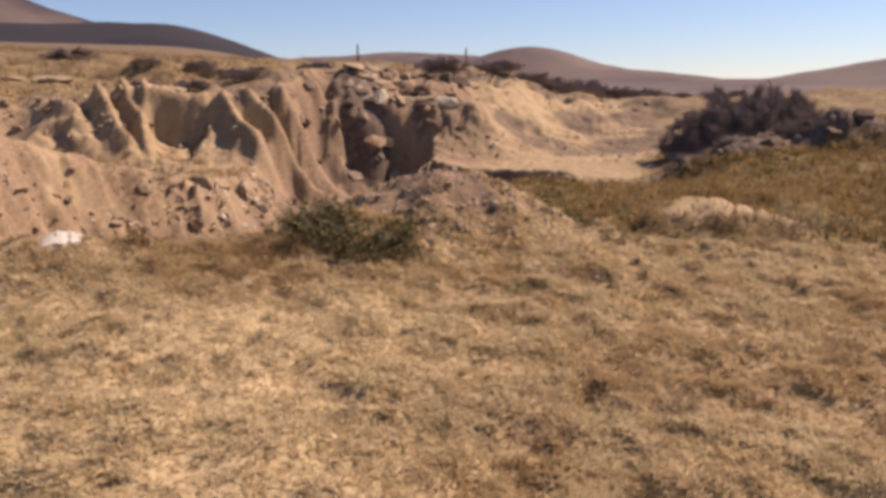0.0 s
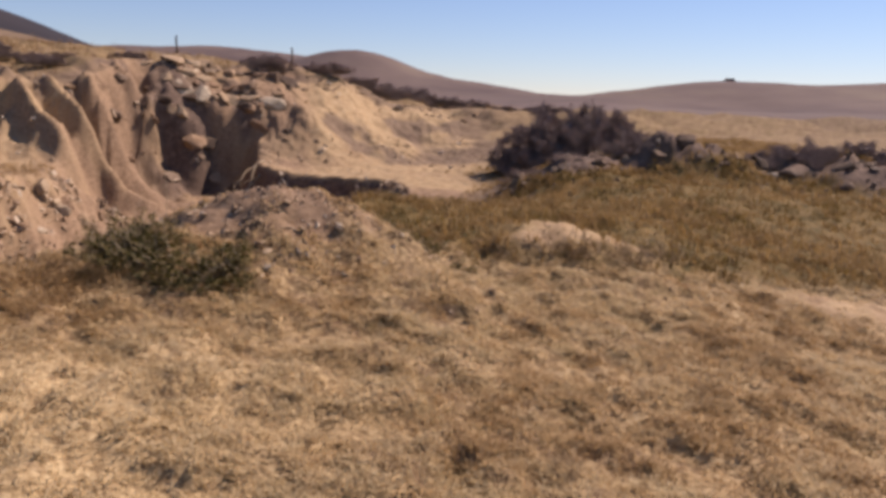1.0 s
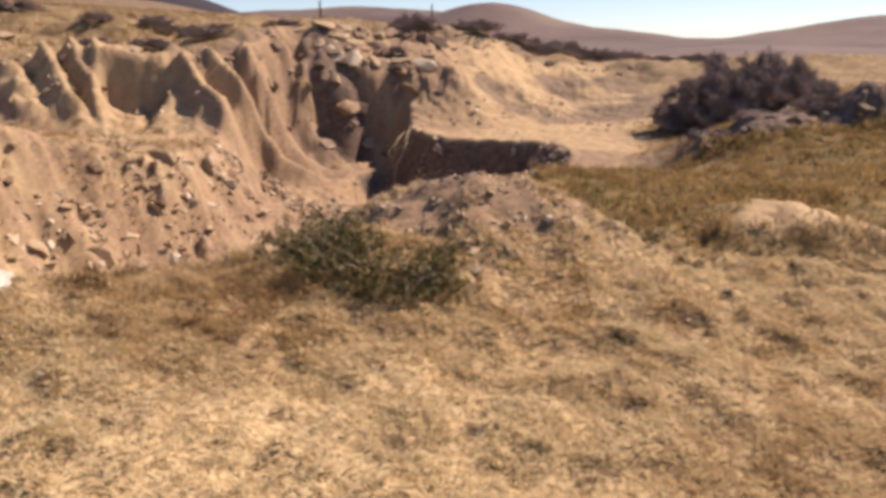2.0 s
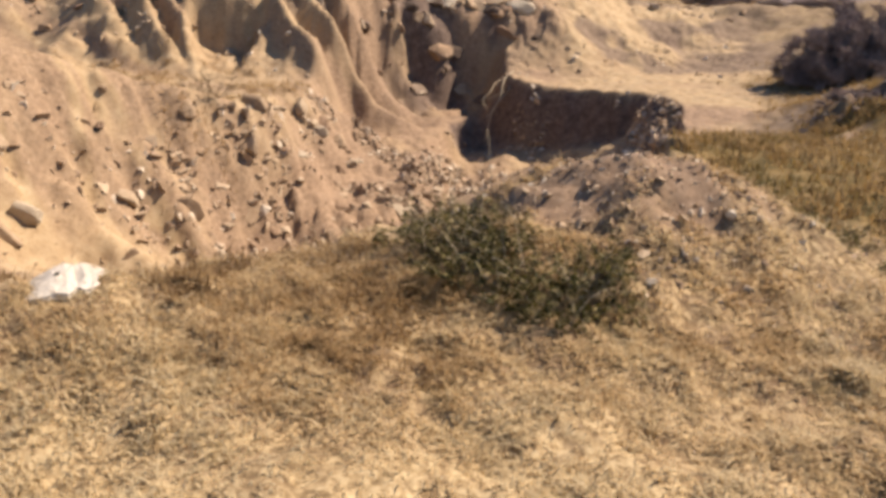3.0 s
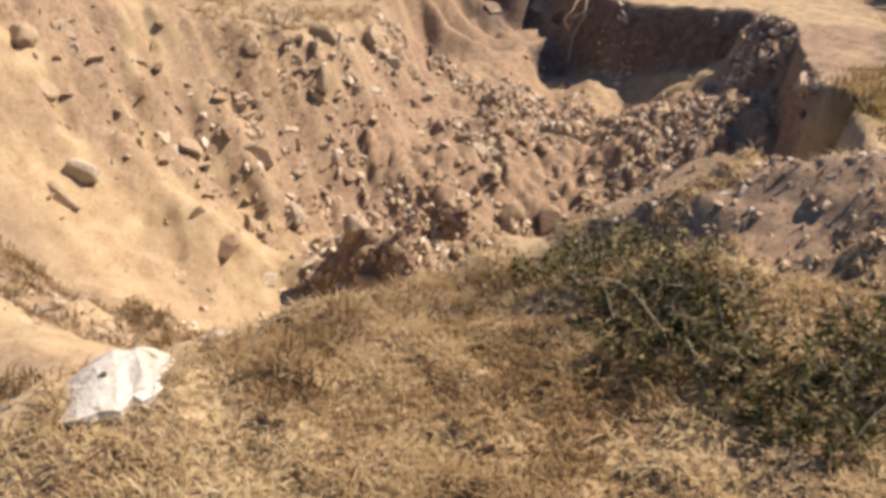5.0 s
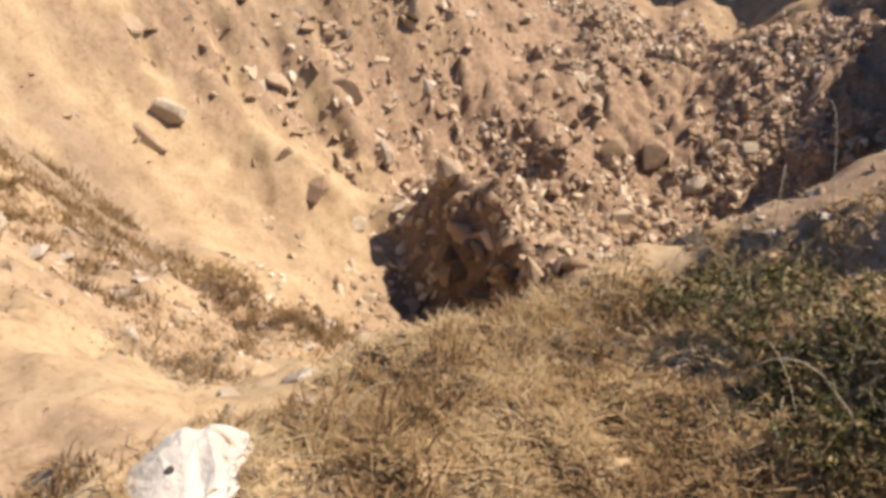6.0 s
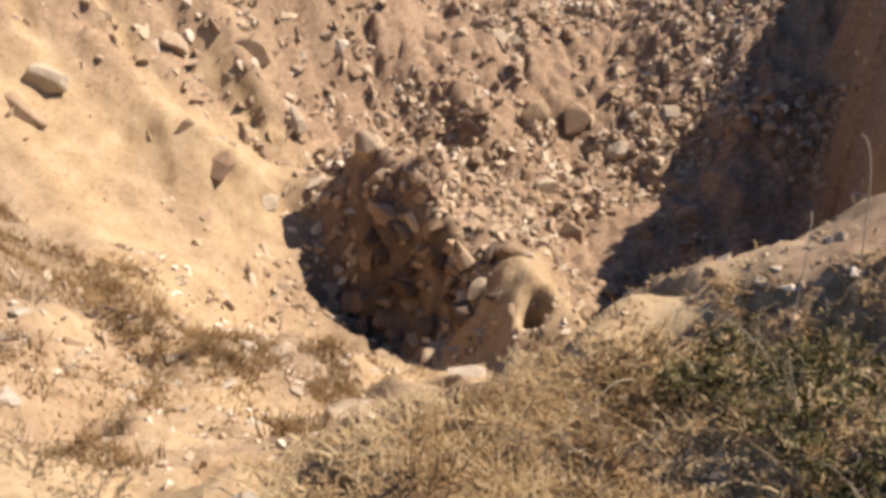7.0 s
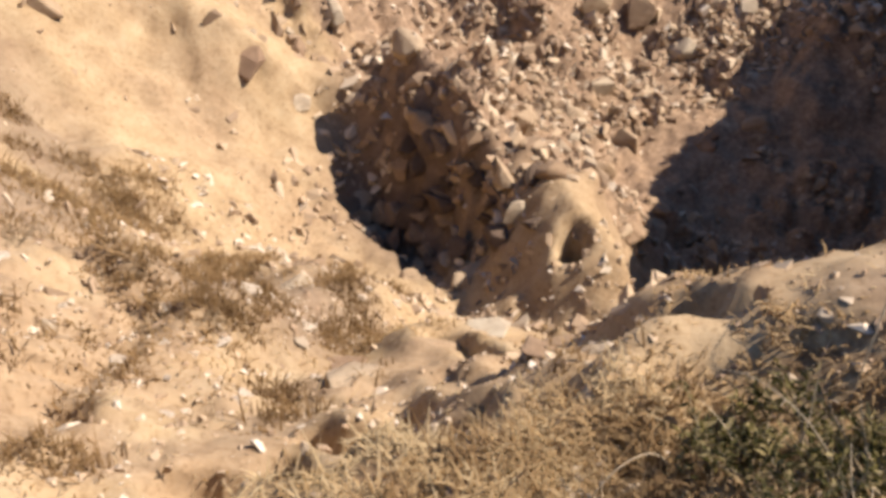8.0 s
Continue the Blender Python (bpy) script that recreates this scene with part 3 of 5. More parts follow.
    rub = np.maximum(rub, smooth(-0.2, 0.35, fbm(gx, gy, 0.7, 4, 74)) * 0.9 * crusted(gx, gy) * smooth(16, 15, gy))
    rub = np.maximum(rub, 0.8 * smooth(0.0, 0.45, fbm(0.25 * gx - 0.17 * gy, 0.55 * gx + 0.83 * gy, 0.42, 3, 125)) * crusted(gx, gy))
    rub = np.maximum(rub, 0.5 * smooth(0.0, 0.5, fbm(gx, gy, 0.6, 4, 75)) * smooth(8.6, 7.8, gy) * smooth(-5.8, -5.0, gx))
    rub = np.maximum(rub, smooth(0.2, 0.6, bell(gx, gy, -0.45, 6.2, 0.95, 0.6, -8)))
    for key, val in (("bare", bare), ("green", green), ("rubble", rub), ("far", smooth(45 - 20 * smooth(3, 8, gx), 130 - 60 * smooth(3, 8, gx), r)), ("scrub", scrub), ("pale", pale), ("loam_and_shade", loam_and_shade)):
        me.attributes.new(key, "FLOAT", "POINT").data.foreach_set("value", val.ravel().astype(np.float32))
    me.materials.append(mat)
    return new(name, me)


XS = spaced(-12.5, 4.6, 0.045, 1.055, -2600, 2600)
YS = spaced(1.2, 8.0, 0.035, 1.09, -2600, 1.3)[:-1]
YS = [y for y in YS if y < 8.0] + list(np.arange(8.0, 25.0, 0.06)) + spaced(25.0, 32.0, 0.12, 1.05, 24.9, 3200)[1:]
YS = sorted(set(round(float(v), 4) for v in YS))
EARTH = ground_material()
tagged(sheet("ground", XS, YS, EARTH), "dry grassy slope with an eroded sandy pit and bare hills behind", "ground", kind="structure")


# ---- making things ----
def part(name, bm, mat, parent=None, label=""):
    me = bpy.data.meshes.new(name)
    bm.to_mesh(me)
    bm.free()
    me.materials.append(mat)
    ob = new(name, me)
    if parent is not None:
        ob.parent = parent
    return tagged(ob, label) if label else ob


def raw_mesh(name, verts, faces, mat, tint=None, flat=True):
    """A mesh from number arrays; faces is an array of triangles."""
    me = bpy.data.meshes.new(name)
    me.vertices.add(len(verts))
    me.vertices.foreach_set("co", np.asarray(verts, float).ravel())
    me.loops.add(faces.size)
    me.loops.foreach_set("vertex_index", faces.ravel().astype(np.int32))
    me.polygons.add(len(faces))
    me.polygons.foreach_set("loop_start", np.arange(len(faces)) * 3)
    me.update(calc_edges=True)
    if tint is not None:
        me.attributes.new("tint", "FLOAT", "POINT").data.foreach_set("value", np.asarray(tint, np.float32))
    me.polygons.foreach_set("use_smooth", np.full(len(faces), not flat))
    me.materials.append(mat)
    return me


def on_ground(x, y):
    return float(ground(np.array([x]), np.array([y]))[0])


def tint_material(name, *stops, rough=0.8, through=0.0):
    m, nt, b = material(name, rough)
    col = ramp(nt, attribute(nt, "tint"), *stops)
    nt.links.new(col, b.inputs["Base Color"])
    if through:
        out = next(n for n in nt.nodes if n.type == "OUTPUT_MATERIAL")
        tr, mx = nt.nodes.new("ShaderNodeBsdfTranslucent"), nt.nodes.new("ShaderNodeMixShader")
        nt.links.new(col, tr.inputs["Color"])
        mx.inputs[0].default_value = through
        nt.links.new(b.outputs[0], mx.inputs[1])
        nt.links.new(tr.outputs[0], mx.inputs[2])
        nt.links.new(mx.outputs[0], out.inputs["Surface"])
    return m


STRAW = tint_material("dry_straw", (0.0, (0.136, 0.081, 0.036)), (0.3, (0.285, 0.181, 0.081)), (0.65, (0.461, 0.323, 0.161)), (1.0, (0.570, 0.453, 0.268)), rough=0.6, through=0.5)
OLIVE = tint_material("olive_weeds", (0.0, (0.050, 0.042, 0.013)), (0.3, (0.140, 0.098, 0.030)), (0.65, (0.255, 0.158, 0.060)), (1.0, (0.36, 0.25, 0.115)), rough=0.7, through=0.45)
LEAF = tint_material("dark_green_leaves", (0.0, (0.014, 0.016, 0.005)), (0.40, (0.050, 0.046, 0.010)), (0.68, (0.135, 0.108, 0.028)), (1.0, (0.30, 0.235, 0.105)), rough=0.6, through=0.25)
TWIG = tint_material("grey_brown_twigs", (0.0, (0.115, 0.085, 0.080)), (0.5, (0.250, 0.190, 0.170)), (1.0, (0.420, 0.330, 0.270)))
WITHERED = tint_material("withered_brown_twigs", (0.0, (0.14, 0.098, 0.056)), (0.5, (0.255, 0.185, 0.110)), (1.0, (0.38, 0.285, 0.175)), through=0.2)
STALK = tint_material("bleached_stalks", (0.0, (0.120, 0.085, 0.045)), (1.0, (0.360, 0.290, 0.190)))


def stone_material(name, *stops):
    m, nt, b = material(name, 0.9)
    tc = nt.nodes.new("ShaderNodeTexCoord").outputs["Object"]
    info = nt.nodes.new("ShaderNodeObjectInfo").outputs["Random"]
    tone = ramp(nt, info, *stops)
    dust = ramp(nt, tex(nt, 3.0, 6, 0.7, vector=tc), (0.3, (0.70, 0.63, 0.56)), (0.65, (1.0, 0.97, 0.92)))
    nt.links.new(blend(nt, 1.0, tone, dust, "MULTIPLY"), b.inputs["Base Color"])
    bump(nt, b, tex(nt, 9, 6, 0.7, vector=tc), 0.5, 0.05)
    return m


STONE = stone_material("sandy_stone", (0.0, (0.247, 0.168, 0.112)), (0.4, (0.326, 0.236, 0.151)), (0.75, (0.382, 0.298, 0.202)), (1.0, (0.460, 0.399, 0.303)))
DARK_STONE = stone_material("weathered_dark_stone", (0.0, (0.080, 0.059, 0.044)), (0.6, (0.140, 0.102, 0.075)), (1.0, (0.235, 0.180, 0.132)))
WHITE_STONE = stone_material("white_limestone", (0.0, (0.523, 0.477, 0.402)), (1.0, (0.604, 0.583, 0.537)))


def rock_shape(seed, corners=15, flat=0.7):
    """A broken stone, about 1 across: the hull of a few scattered corners, so that its faces stay sharp."""
    rng = random.Random(seed)
    bm = bmesh.new()
    sx, sy = rng.uniform(0.42, 0.55), rng.uniform(0.30, 0.48)
    for _ in range(corners):
        d = Vector((rng.gauss(0, 1), rng.gauss(0, 1), rng.gauss(0, 1))).normalized() * rng.uniform(0.82, 1.1)
        bm.verts.new((d.x * sx, d.y * sy, d.z * 0.5 * flat))
    got = bmesh.ops.convex_hull(bm, input=bm.verts[:])
    bmesh.ops.delete(bm, geom=[g for g in got["geom_interior"] if isinstance(g, bmesh.types.BMVert)], context="VERTS")
    bmesh.ops.recalc_face_normals(bm, faces=bm.faces[:])
    bm.verts.index_update()
    return bm


def worn(bm, width):
    """Rounds the edges of a stone a little."""
    bmesh.ops.bevel(bm, geom=bm.edges[:] + bm.verts[:], offset=width, segments=1, affect="EDGES", profile=0.6, clamp_overlap=True)
    return bm


STONES = []
for k in range(12):
    bm = worn(rock_shape(100 + k, 12 + k % 6, 0.55 + 0.06 * (k % 6)), 0.035)
    me = bpy.data.meshes.new("stone")
    bm.to_mesh(me)
    bm.free()
    STONES.append(me)
DARKS = [me.copy() for me in STONES]
for me in STONES:
    me.materials.append(STONE)
for me in DARKS:
    me.materials.append(DARK_STONE)


def stone_at(x, y, size, rng, label, group, name="stone", meshes=STONES, sink=0.28, turn=None, tall=1.0):
    ob = new(name, rng.choice(meshes))
    e = 0.12
    z, z1, z2, z3, z4 = ground(np.array([x, x + e, x - e, x, x]), np.array([y, y, y, y + e, y - e])).tolist()
    gx, gy = (z1 - z2) / (2 * e), (z3 - z4) / (2 * e)
    up = Vector((-gx, -gy, 1)).normalized().lerp(Vector((0, 0, 1)), 0.4).normalized()
    q = up.to_track_quat("Z", "Y").to_matrix().to_4x4() @ Matrix.Rotation(rng.uniform(0, 6.28) if turn is None else radians(turn), 4, "Z")
    ob.matrix_world = Matrix.Translation(Vector((x, y, z)) + up * size * tall * (0.30 - sink)) @ q @ Matrix.Diagonal((size, size, size * tall, 1))
    return tagged(ob, label, "stone", group)


# ---- stones in the pit ----
rng = random.Random(11)
BOULDERS = [(-6.05, 9.85, 0.52, "half-buried brown boulder on the sandy slope"), (-4.90, 10.48, 0.50, "square brown boulder on the sandy slope"), (-4.5, 10.6, 0.3, "pale boulder at the edge of the hollow"),
            (-4.55, 11.7, 0.34, "brown boulder below the rubble"), (-6.7, 10.6, 0.42, "round brown boulder high on the slope"), (-1.75, 14.3, 0.55, "large pale boulder among rubble"), (-2.85, 13.3, 0.3, "pale stone on the pit floor"),
            (-1.55, 11.5, 0.42, "large flat pale boulder at the shadow's edge"), (-1.35, 11.0, 0.34, "rounded boulder at the shadow's edge"), (-1.7, 12.3, 0.34, "pale boulder on the pit floor"), (-2.3, 13.9, 0.5, "broad tilted rock slab in rubble"),
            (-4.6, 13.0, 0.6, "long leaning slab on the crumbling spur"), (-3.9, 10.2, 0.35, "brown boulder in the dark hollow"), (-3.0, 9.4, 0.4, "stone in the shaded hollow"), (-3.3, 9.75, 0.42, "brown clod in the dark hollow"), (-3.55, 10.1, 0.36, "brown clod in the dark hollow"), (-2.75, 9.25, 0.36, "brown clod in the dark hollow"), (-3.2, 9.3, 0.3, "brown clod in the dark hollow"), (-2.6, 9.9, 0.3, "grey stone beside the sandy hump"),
            (-0.9, 12.6, 0.45, "shaded boulder on the pit floor"), (-0.5, 14.6, 0.4, "pale boulder below the rubble bank")]
for k, (x, y, s, lab) in enumerate(BOULDERS):
    stone_at(x, y, s, rng, lab, "boulders of the pit", "boulder", [STONES[(5 * k + 2) % 12]], sink=0.36, tall=0.9)
for x, y, s in [(-3.3, 23.6, 1.0), (-2.9, 22.9, 0.9), (-2.4, 23.2, 1.0), (-1.9, 22.9, 0.9), (-2.2, 24.1, 1.1), (-1.4, 23.6, 0.9), (-1.7, 24.5, 1.0), (-2.8, 24.5, 0.9), (-3.6, 24.3, 0.8), (-1.1, 22.8, 0.7), (-0.9, 24.6, 0.8), (-1.3, 25.4, 0.9), (-4.3, 24.4, 0.8), (-3.2, 25.3, 0.7),
                (-8.0, 20.7, 0.5), (-7.4, 20.8, 0.5), (-6.8, 20.9, 0.45), (-9.4, 20.6, 0.4), (-10.6, 20.3, 0.45), (-5.0, 22.6, 0.6), (-0.2, 25.6, 0.6), (0.4, 26.4, 0.6), (-2.2, 25.6, 0.7), (-0.6, 23.6, 0.5)]:
    stone_at(x, y, 0.85 * s, rng, "broken brown block weathering out of the scarp", "blocks in the scarp", "block", rng.choice([STONES, DARKS]), sink=0.36, tall=0.62)
# Clods in the hollow's wall; those of dark stone deepen its shade by colour.
for k in range(44):
    f = rng.random()
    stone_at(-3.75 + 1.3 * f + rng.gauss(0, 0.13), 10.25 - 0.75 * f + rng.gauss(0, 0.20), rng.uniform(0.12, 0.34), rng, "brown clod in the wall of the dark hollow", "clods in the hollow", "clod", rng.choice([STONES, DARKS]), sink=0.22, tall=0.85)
made = 0
while made < 60:
    x = rng.uniform(-5.0, -0.6)
    u = rng.uniform(0.55, 1.1)
    y = float(beyond(x, TOE)) * (1 - u) + float(beyond(x, CREST)) * u
    if rng.random() < 0.25 + 0.75 * math.exp(-((x + 2.4) / 1.6) ** 2) + 0.3 * u:
        stone_at(x, y, rng.uniform(0.3, 0.9), rng, "broken brown block weathering out of the scarp", "blocks in the scarp", "block", rng.choice([STONES, STONES, DARKS]), sink=0.34, tall=rng.uniform(0.5, 0.9))
        made += 1
for x, y, s, turn in [(-1.95, 6.75, 0.30, 60), (-2.1, 7.15, 0.42, 65), (-1.8, 7.1, 0.3, 70), (-2.5, 7.35, 0.36, 40), (-2.3, 7.6, 0.34, 48), (-1.95, 7.55, 0.4, 75), (-2.75, 6.9, 0.34, 35), (-2.9, 7.2, 0.3, 30),
                      (-2.0, 8.0, 0.3, 60)]:
    stone_at(x, y, s, rng, "thin slab of crusted earth slumped below the rim", "slumped slabs", "crust_piece", sink=0.32, turn=turn, tall=0.3)
made = 0
while made < 265:
    x, y = rng.uniform(-6.6, 1.6), rng.uniform(6.6, 18.5)
    if not inside(np.array([x]), np.array([y]), RIM)[0] or math.hypot((x + 1.98) / 0.5, (y - 9.3) / 0.75) < 1:
        continue
    rubble = math.exp(-((x + 2.6) / 1.9) ** 2 - ((y - 13.2) / 2.6) ** 2) + 0.35 * math.exp(-((x + 4.6) / 0.8) ** 2 - ((y - 12) / 1.2) ** 2) + 0.5 * math.exp(-((x + 3.3) / 0.8) ** 2 - ((y - 8.6) / 0.7) ** 2) + 0.06 + 0.45 * float(crusted(x, y))
    if rng.random() > rubble:
        continue
    s = 0.10 + 0.36 * rng.random() ** 2.2
    stone_at(x, y, s, rng, "angular sandy stone lying in loose rubble", "loose stones of the pit", sink=0.38)
    made += 1


def scatter_stones(name, count, region, sizes, mat, seed, label):
    """Many small broken stones of eight shapes, tilted every way, in one mesh."""
    r = np.random.default_rng(seed)
    xs, ys = region(r, count)
    z = ground(xs, ys)
    s = (sizes[0] + (sizes[1] - sizes[0]) * r.random(len(xs)) ** 3) * (0.6 + 0.4 * smooth(7, 9, ys) if sizes[1] > 0.1 else 1)
    q = r.normal(0, 1, (len(xs), 4)) * (1, 0.45, 0.45, 1)
    w, i, j, k = (q / np.linalg.norm(q, axis=1)[:, None]).T
    turn = np.stack([1 - 2 * (j * j + k * k), 2 * (i * j - k * w), 2 * (i * k + j * w), 2 * (i * j + k * w), 1 - 2 * (i * i + k * k), 2 * (j * k - i * w),
                     2 * (i * k - j * w), 2 * (j * k + i * w), 1 - 2 * (i * i + j * j)], -1).reshape(-1, 3, 3)
    stretch = (0.65 + 0.7 * r.random((len(xs), 3))) * (1, 1, 0.75)
    shade = r.random(len(xs))
    verts, faces, tints, at = [], [], [], 0
    for kind in range(8):
        bm = rock_shape(seed * 10 + kind, 7 + kind % 4, 0.75)
        base = np.array([v.co[:] for v in bm.verts])
        tri = np.array([[v.index for v in f.verts] for f in bm.faces])
        bm.free()
        m = np.arange(len(xs)) % 8 == kind
        v = np.einsum("nij,nvj->nvi", turn[m], base[None] * stretch[m][:, None]) * s[m][:, None, None] + np.stack([xs, ys, z - 0.13 * s], -1)[m][:, None]
        verts.append(v.reshape(-1, 3))
        faces.append((tri[None] + at + (np.arange(m.sum()) * len(base))[:, None, None]).reshape(-1, 3))
        tints.append(np.repeat(shade[m], len(base)))
        at += m.sum() * len(base)
    ob = new(name, raw_mesh(name, np.concatenate(verts), np.concatenate(faces), mat, np.concatenate(tints)))
    return tagged(ob, label, "rubble", kind="stuff")


GRAVEL = tint_material("broken_earth_and_stone", (0.0, (0.225, 0.155, 0.098)), (0.4, (0.310, 0.220, 0.138)), (0.75, (0.410, 0.310, 0.200)), (1.0, (0.520, 0.435, 0.325)), rough=0.95)


def keep(xs, ys, chance, r):
    m = r.random(len(xs)) < chance
    return xs[m], ys[m]


def pit_region(r, n):
    xs, ys = r.uniform(-7.2, 2.0, n * 5), r.uniform(5.2, 20.5, n * 5)
    ring = inside(xs, ys, RIM)
    w = rubble_share(xs, ys) + 0.10 + 0.30 * crusted(xs, ys) + 0.04 * smooth(8.4, 7.6, ys)
    sand = np.maximum(smooth(-4.0, -4.5, xs) * (1 - crusted(xs, ys)) * smooth(8.2, 8.8, ys), 0.85 * smooth(-4.8, -6.2, xs))
    w = w * (1 - 0.93 * sand) * (1 - np.minimum(1.6 * bell(xs, ys, -1.98, 9.2, 0.30, 0.50), 1))
    xs, ys = keep(xs, ys, np.where(ring, w * smooth(-0.5, 0.6, fbm(xs, ys, 1.1, 4, 15)) * (0.3 + 0.7 * smooth(-0.4, 0.4, fbm(xs, ys, 0.3, 2, 19))), 0), r)
    return xs[:n], ys[:n]


def scarp_region(r, n):
    xs, ys = r.uniform(-14, 5, n * 6), r.uniform(15, 30, n * 6)
    u = (ys - beyond(xs, TOE)) / (beyond(xs, CREST) - beyond(xs, TOE))
    w = smooth(-0.25, 0, u) * smooth(1.2, 1.0, u) * (0.25 + 0.75 * smooth(0.6, 1.0, u)) * smooth(-0.3, 0.5, fbm(xs, ys, 0.9, 3, 16))
    xs, ys = keep(xs, ys, w, r)
    return xs[:n], ys[:n]


def heap_region(r, n):
    xs, ys = r.normal(-0.35, 0.8, n), r.normal(6.15, 0.42, n)
    return xs, ys


def bank_region(r, n):
    xs = r.uniform(2.5, 13, n)
    ys = np.interp(xs, [2.6, 3.6, 4.6, 5.8, 7.4, 9.5, 13], [13.1, 12.8, 13.4, 12.9, 12.9, 12.2, 11.6]) + r.normal(0, 0.6, n)
    return xs, ys


scatter_stones("pit_rubble", 36000, pit_region, (0.03, 0.26), GRAVEL, 21, "loose sandy rubble strewn over the pit slopes")
scatter_stones("scarp_rubble", 5200, scarp_region, (0.03, 0.26), GRAVEL, 22, "broken stones along the crumbling scarp")
scatter_stones("heap_rubble", 3200, heap_region, (0.010, 0.075), GRAVEL, 23, "brown clods and pebbles on the spoil heap")
EARTHY = tint_material("dark_earthy_debris", (0.0, (0.078, 0.061, 0.048)), (0.6, (0.156, 0.121, 0.092)), (0.9, (0.234, 0.187, 0.140)), (1.0, (0.335, 0.292, 0.230)), rough=0.95)
scatter_stones("bank_debris", 1500, bank_region, (0.04, 0.26), EARTHY, 24, "dark clods and stones of the debris bank")


def bench_region(r, n):
    xs, ys = r.uniform(-6.0, -1.5, n * 4), r.uniform(5.7, 9.2, n * 4)
    xs, ys = keep(xs, ys, masks(xs, ys)[0] * smooth(-0.1, 0.5, fbm(xs, ys, 0.7, 3, 138)), r)
    return xs[:n], ys[:n]


CHIPS = tint_material("pale_earth_chips", (0.0, (0.250, 0.170, 0.106)), (0.5, (0.385, 0.285, 0.182)), (1.0, (0.560, 0.485, 0.380)), rough=0.95)
scatter_stones("bench_chips", 4200, bench_region, (0.015, 0.13), CHIPS, 26, "pale chips and clods strewn over the bench below the rim")


def turf_region(r, n):
    xs, ys = r.uniform(-4, 5, n), r.uniform(1.0, 7.0, n)
    return xs, ys


scatter_stones("turf_clods", 500, turf_region, (0.008, 0.04), GRAVEL, 25, "small clods and pebbles in the dry turf")

# slabs and boulders on the debris bank and along the crest
for x, y, s, lab in [(3.1, 12.75, 0.55, "dark weathered boulder at the end of the debris bank"), (3.75, 12.8, 0.4, "dark boulder on the debris bank"), (4.9, 13.1, 0.4, "grey-brown boulder on the debris bank"), (5.7, 12.75, 0.5, "pale slab tilted on the debris bank"),
                     (6.6, 12.7, 0.42, "dark boulder of the debris bank"), (7.4, 12.5, 0.5, "dark boulder at the foot of the bank"), (8.2, 12.4, 0.45, "dark boulder of the debris bank"), (4.2, 12.6, 0.4, "brown stone on the debris bank"), (9.2, 12.1, 0.5, "dark boulder on the low bank"), (5.2, 12.6, 0.35, "brown stone on the debris bank"), (6.1, 12.4, 0.4, "dark boulder of the debris bank"), (7.0, 12.9, 0.5, "dark boulder of the debris bank"), (7.9, 12.0, 0.4, "dark boulder at the foot of the bank"), (8.7, 12.6, 0.5, "dark boulder of the debris bank")]:
    stone_at(x, y, 0.95 * s, rng, lab, "boulders of the debris bank", "boulder", DARKS, sink=0.32, tall=0.8)
for x, y, s in [(-7.9, 19.9, 0.8), (-7.3, 20.0, 0.9), (-12.6, 22.4, 1.0), (-12.0, 22.6, 0.8), (-11.4, 22.3, 1.0), (-10.8, 22.0, 0.7)]:
    stone_at(x, y, s, rng, "broad pale slab lying on the crest of the scarp", "slabs along the crest", "flat_stone", sink=0.12, tall=0.35)
for _ in range(44):
    x = rng.uniform(-13, 6)
    y = float(beyond(np.array([x]), CREST)[0]) + rng.gauss(-0.5, 0.6)
    stone_at(x, y, rng.uniform(0.15, 0.42), rng, "pale flat slab weathering out of the crest", "slabs along the crest", "flat_stone", sink=0.2, tall=0.7)


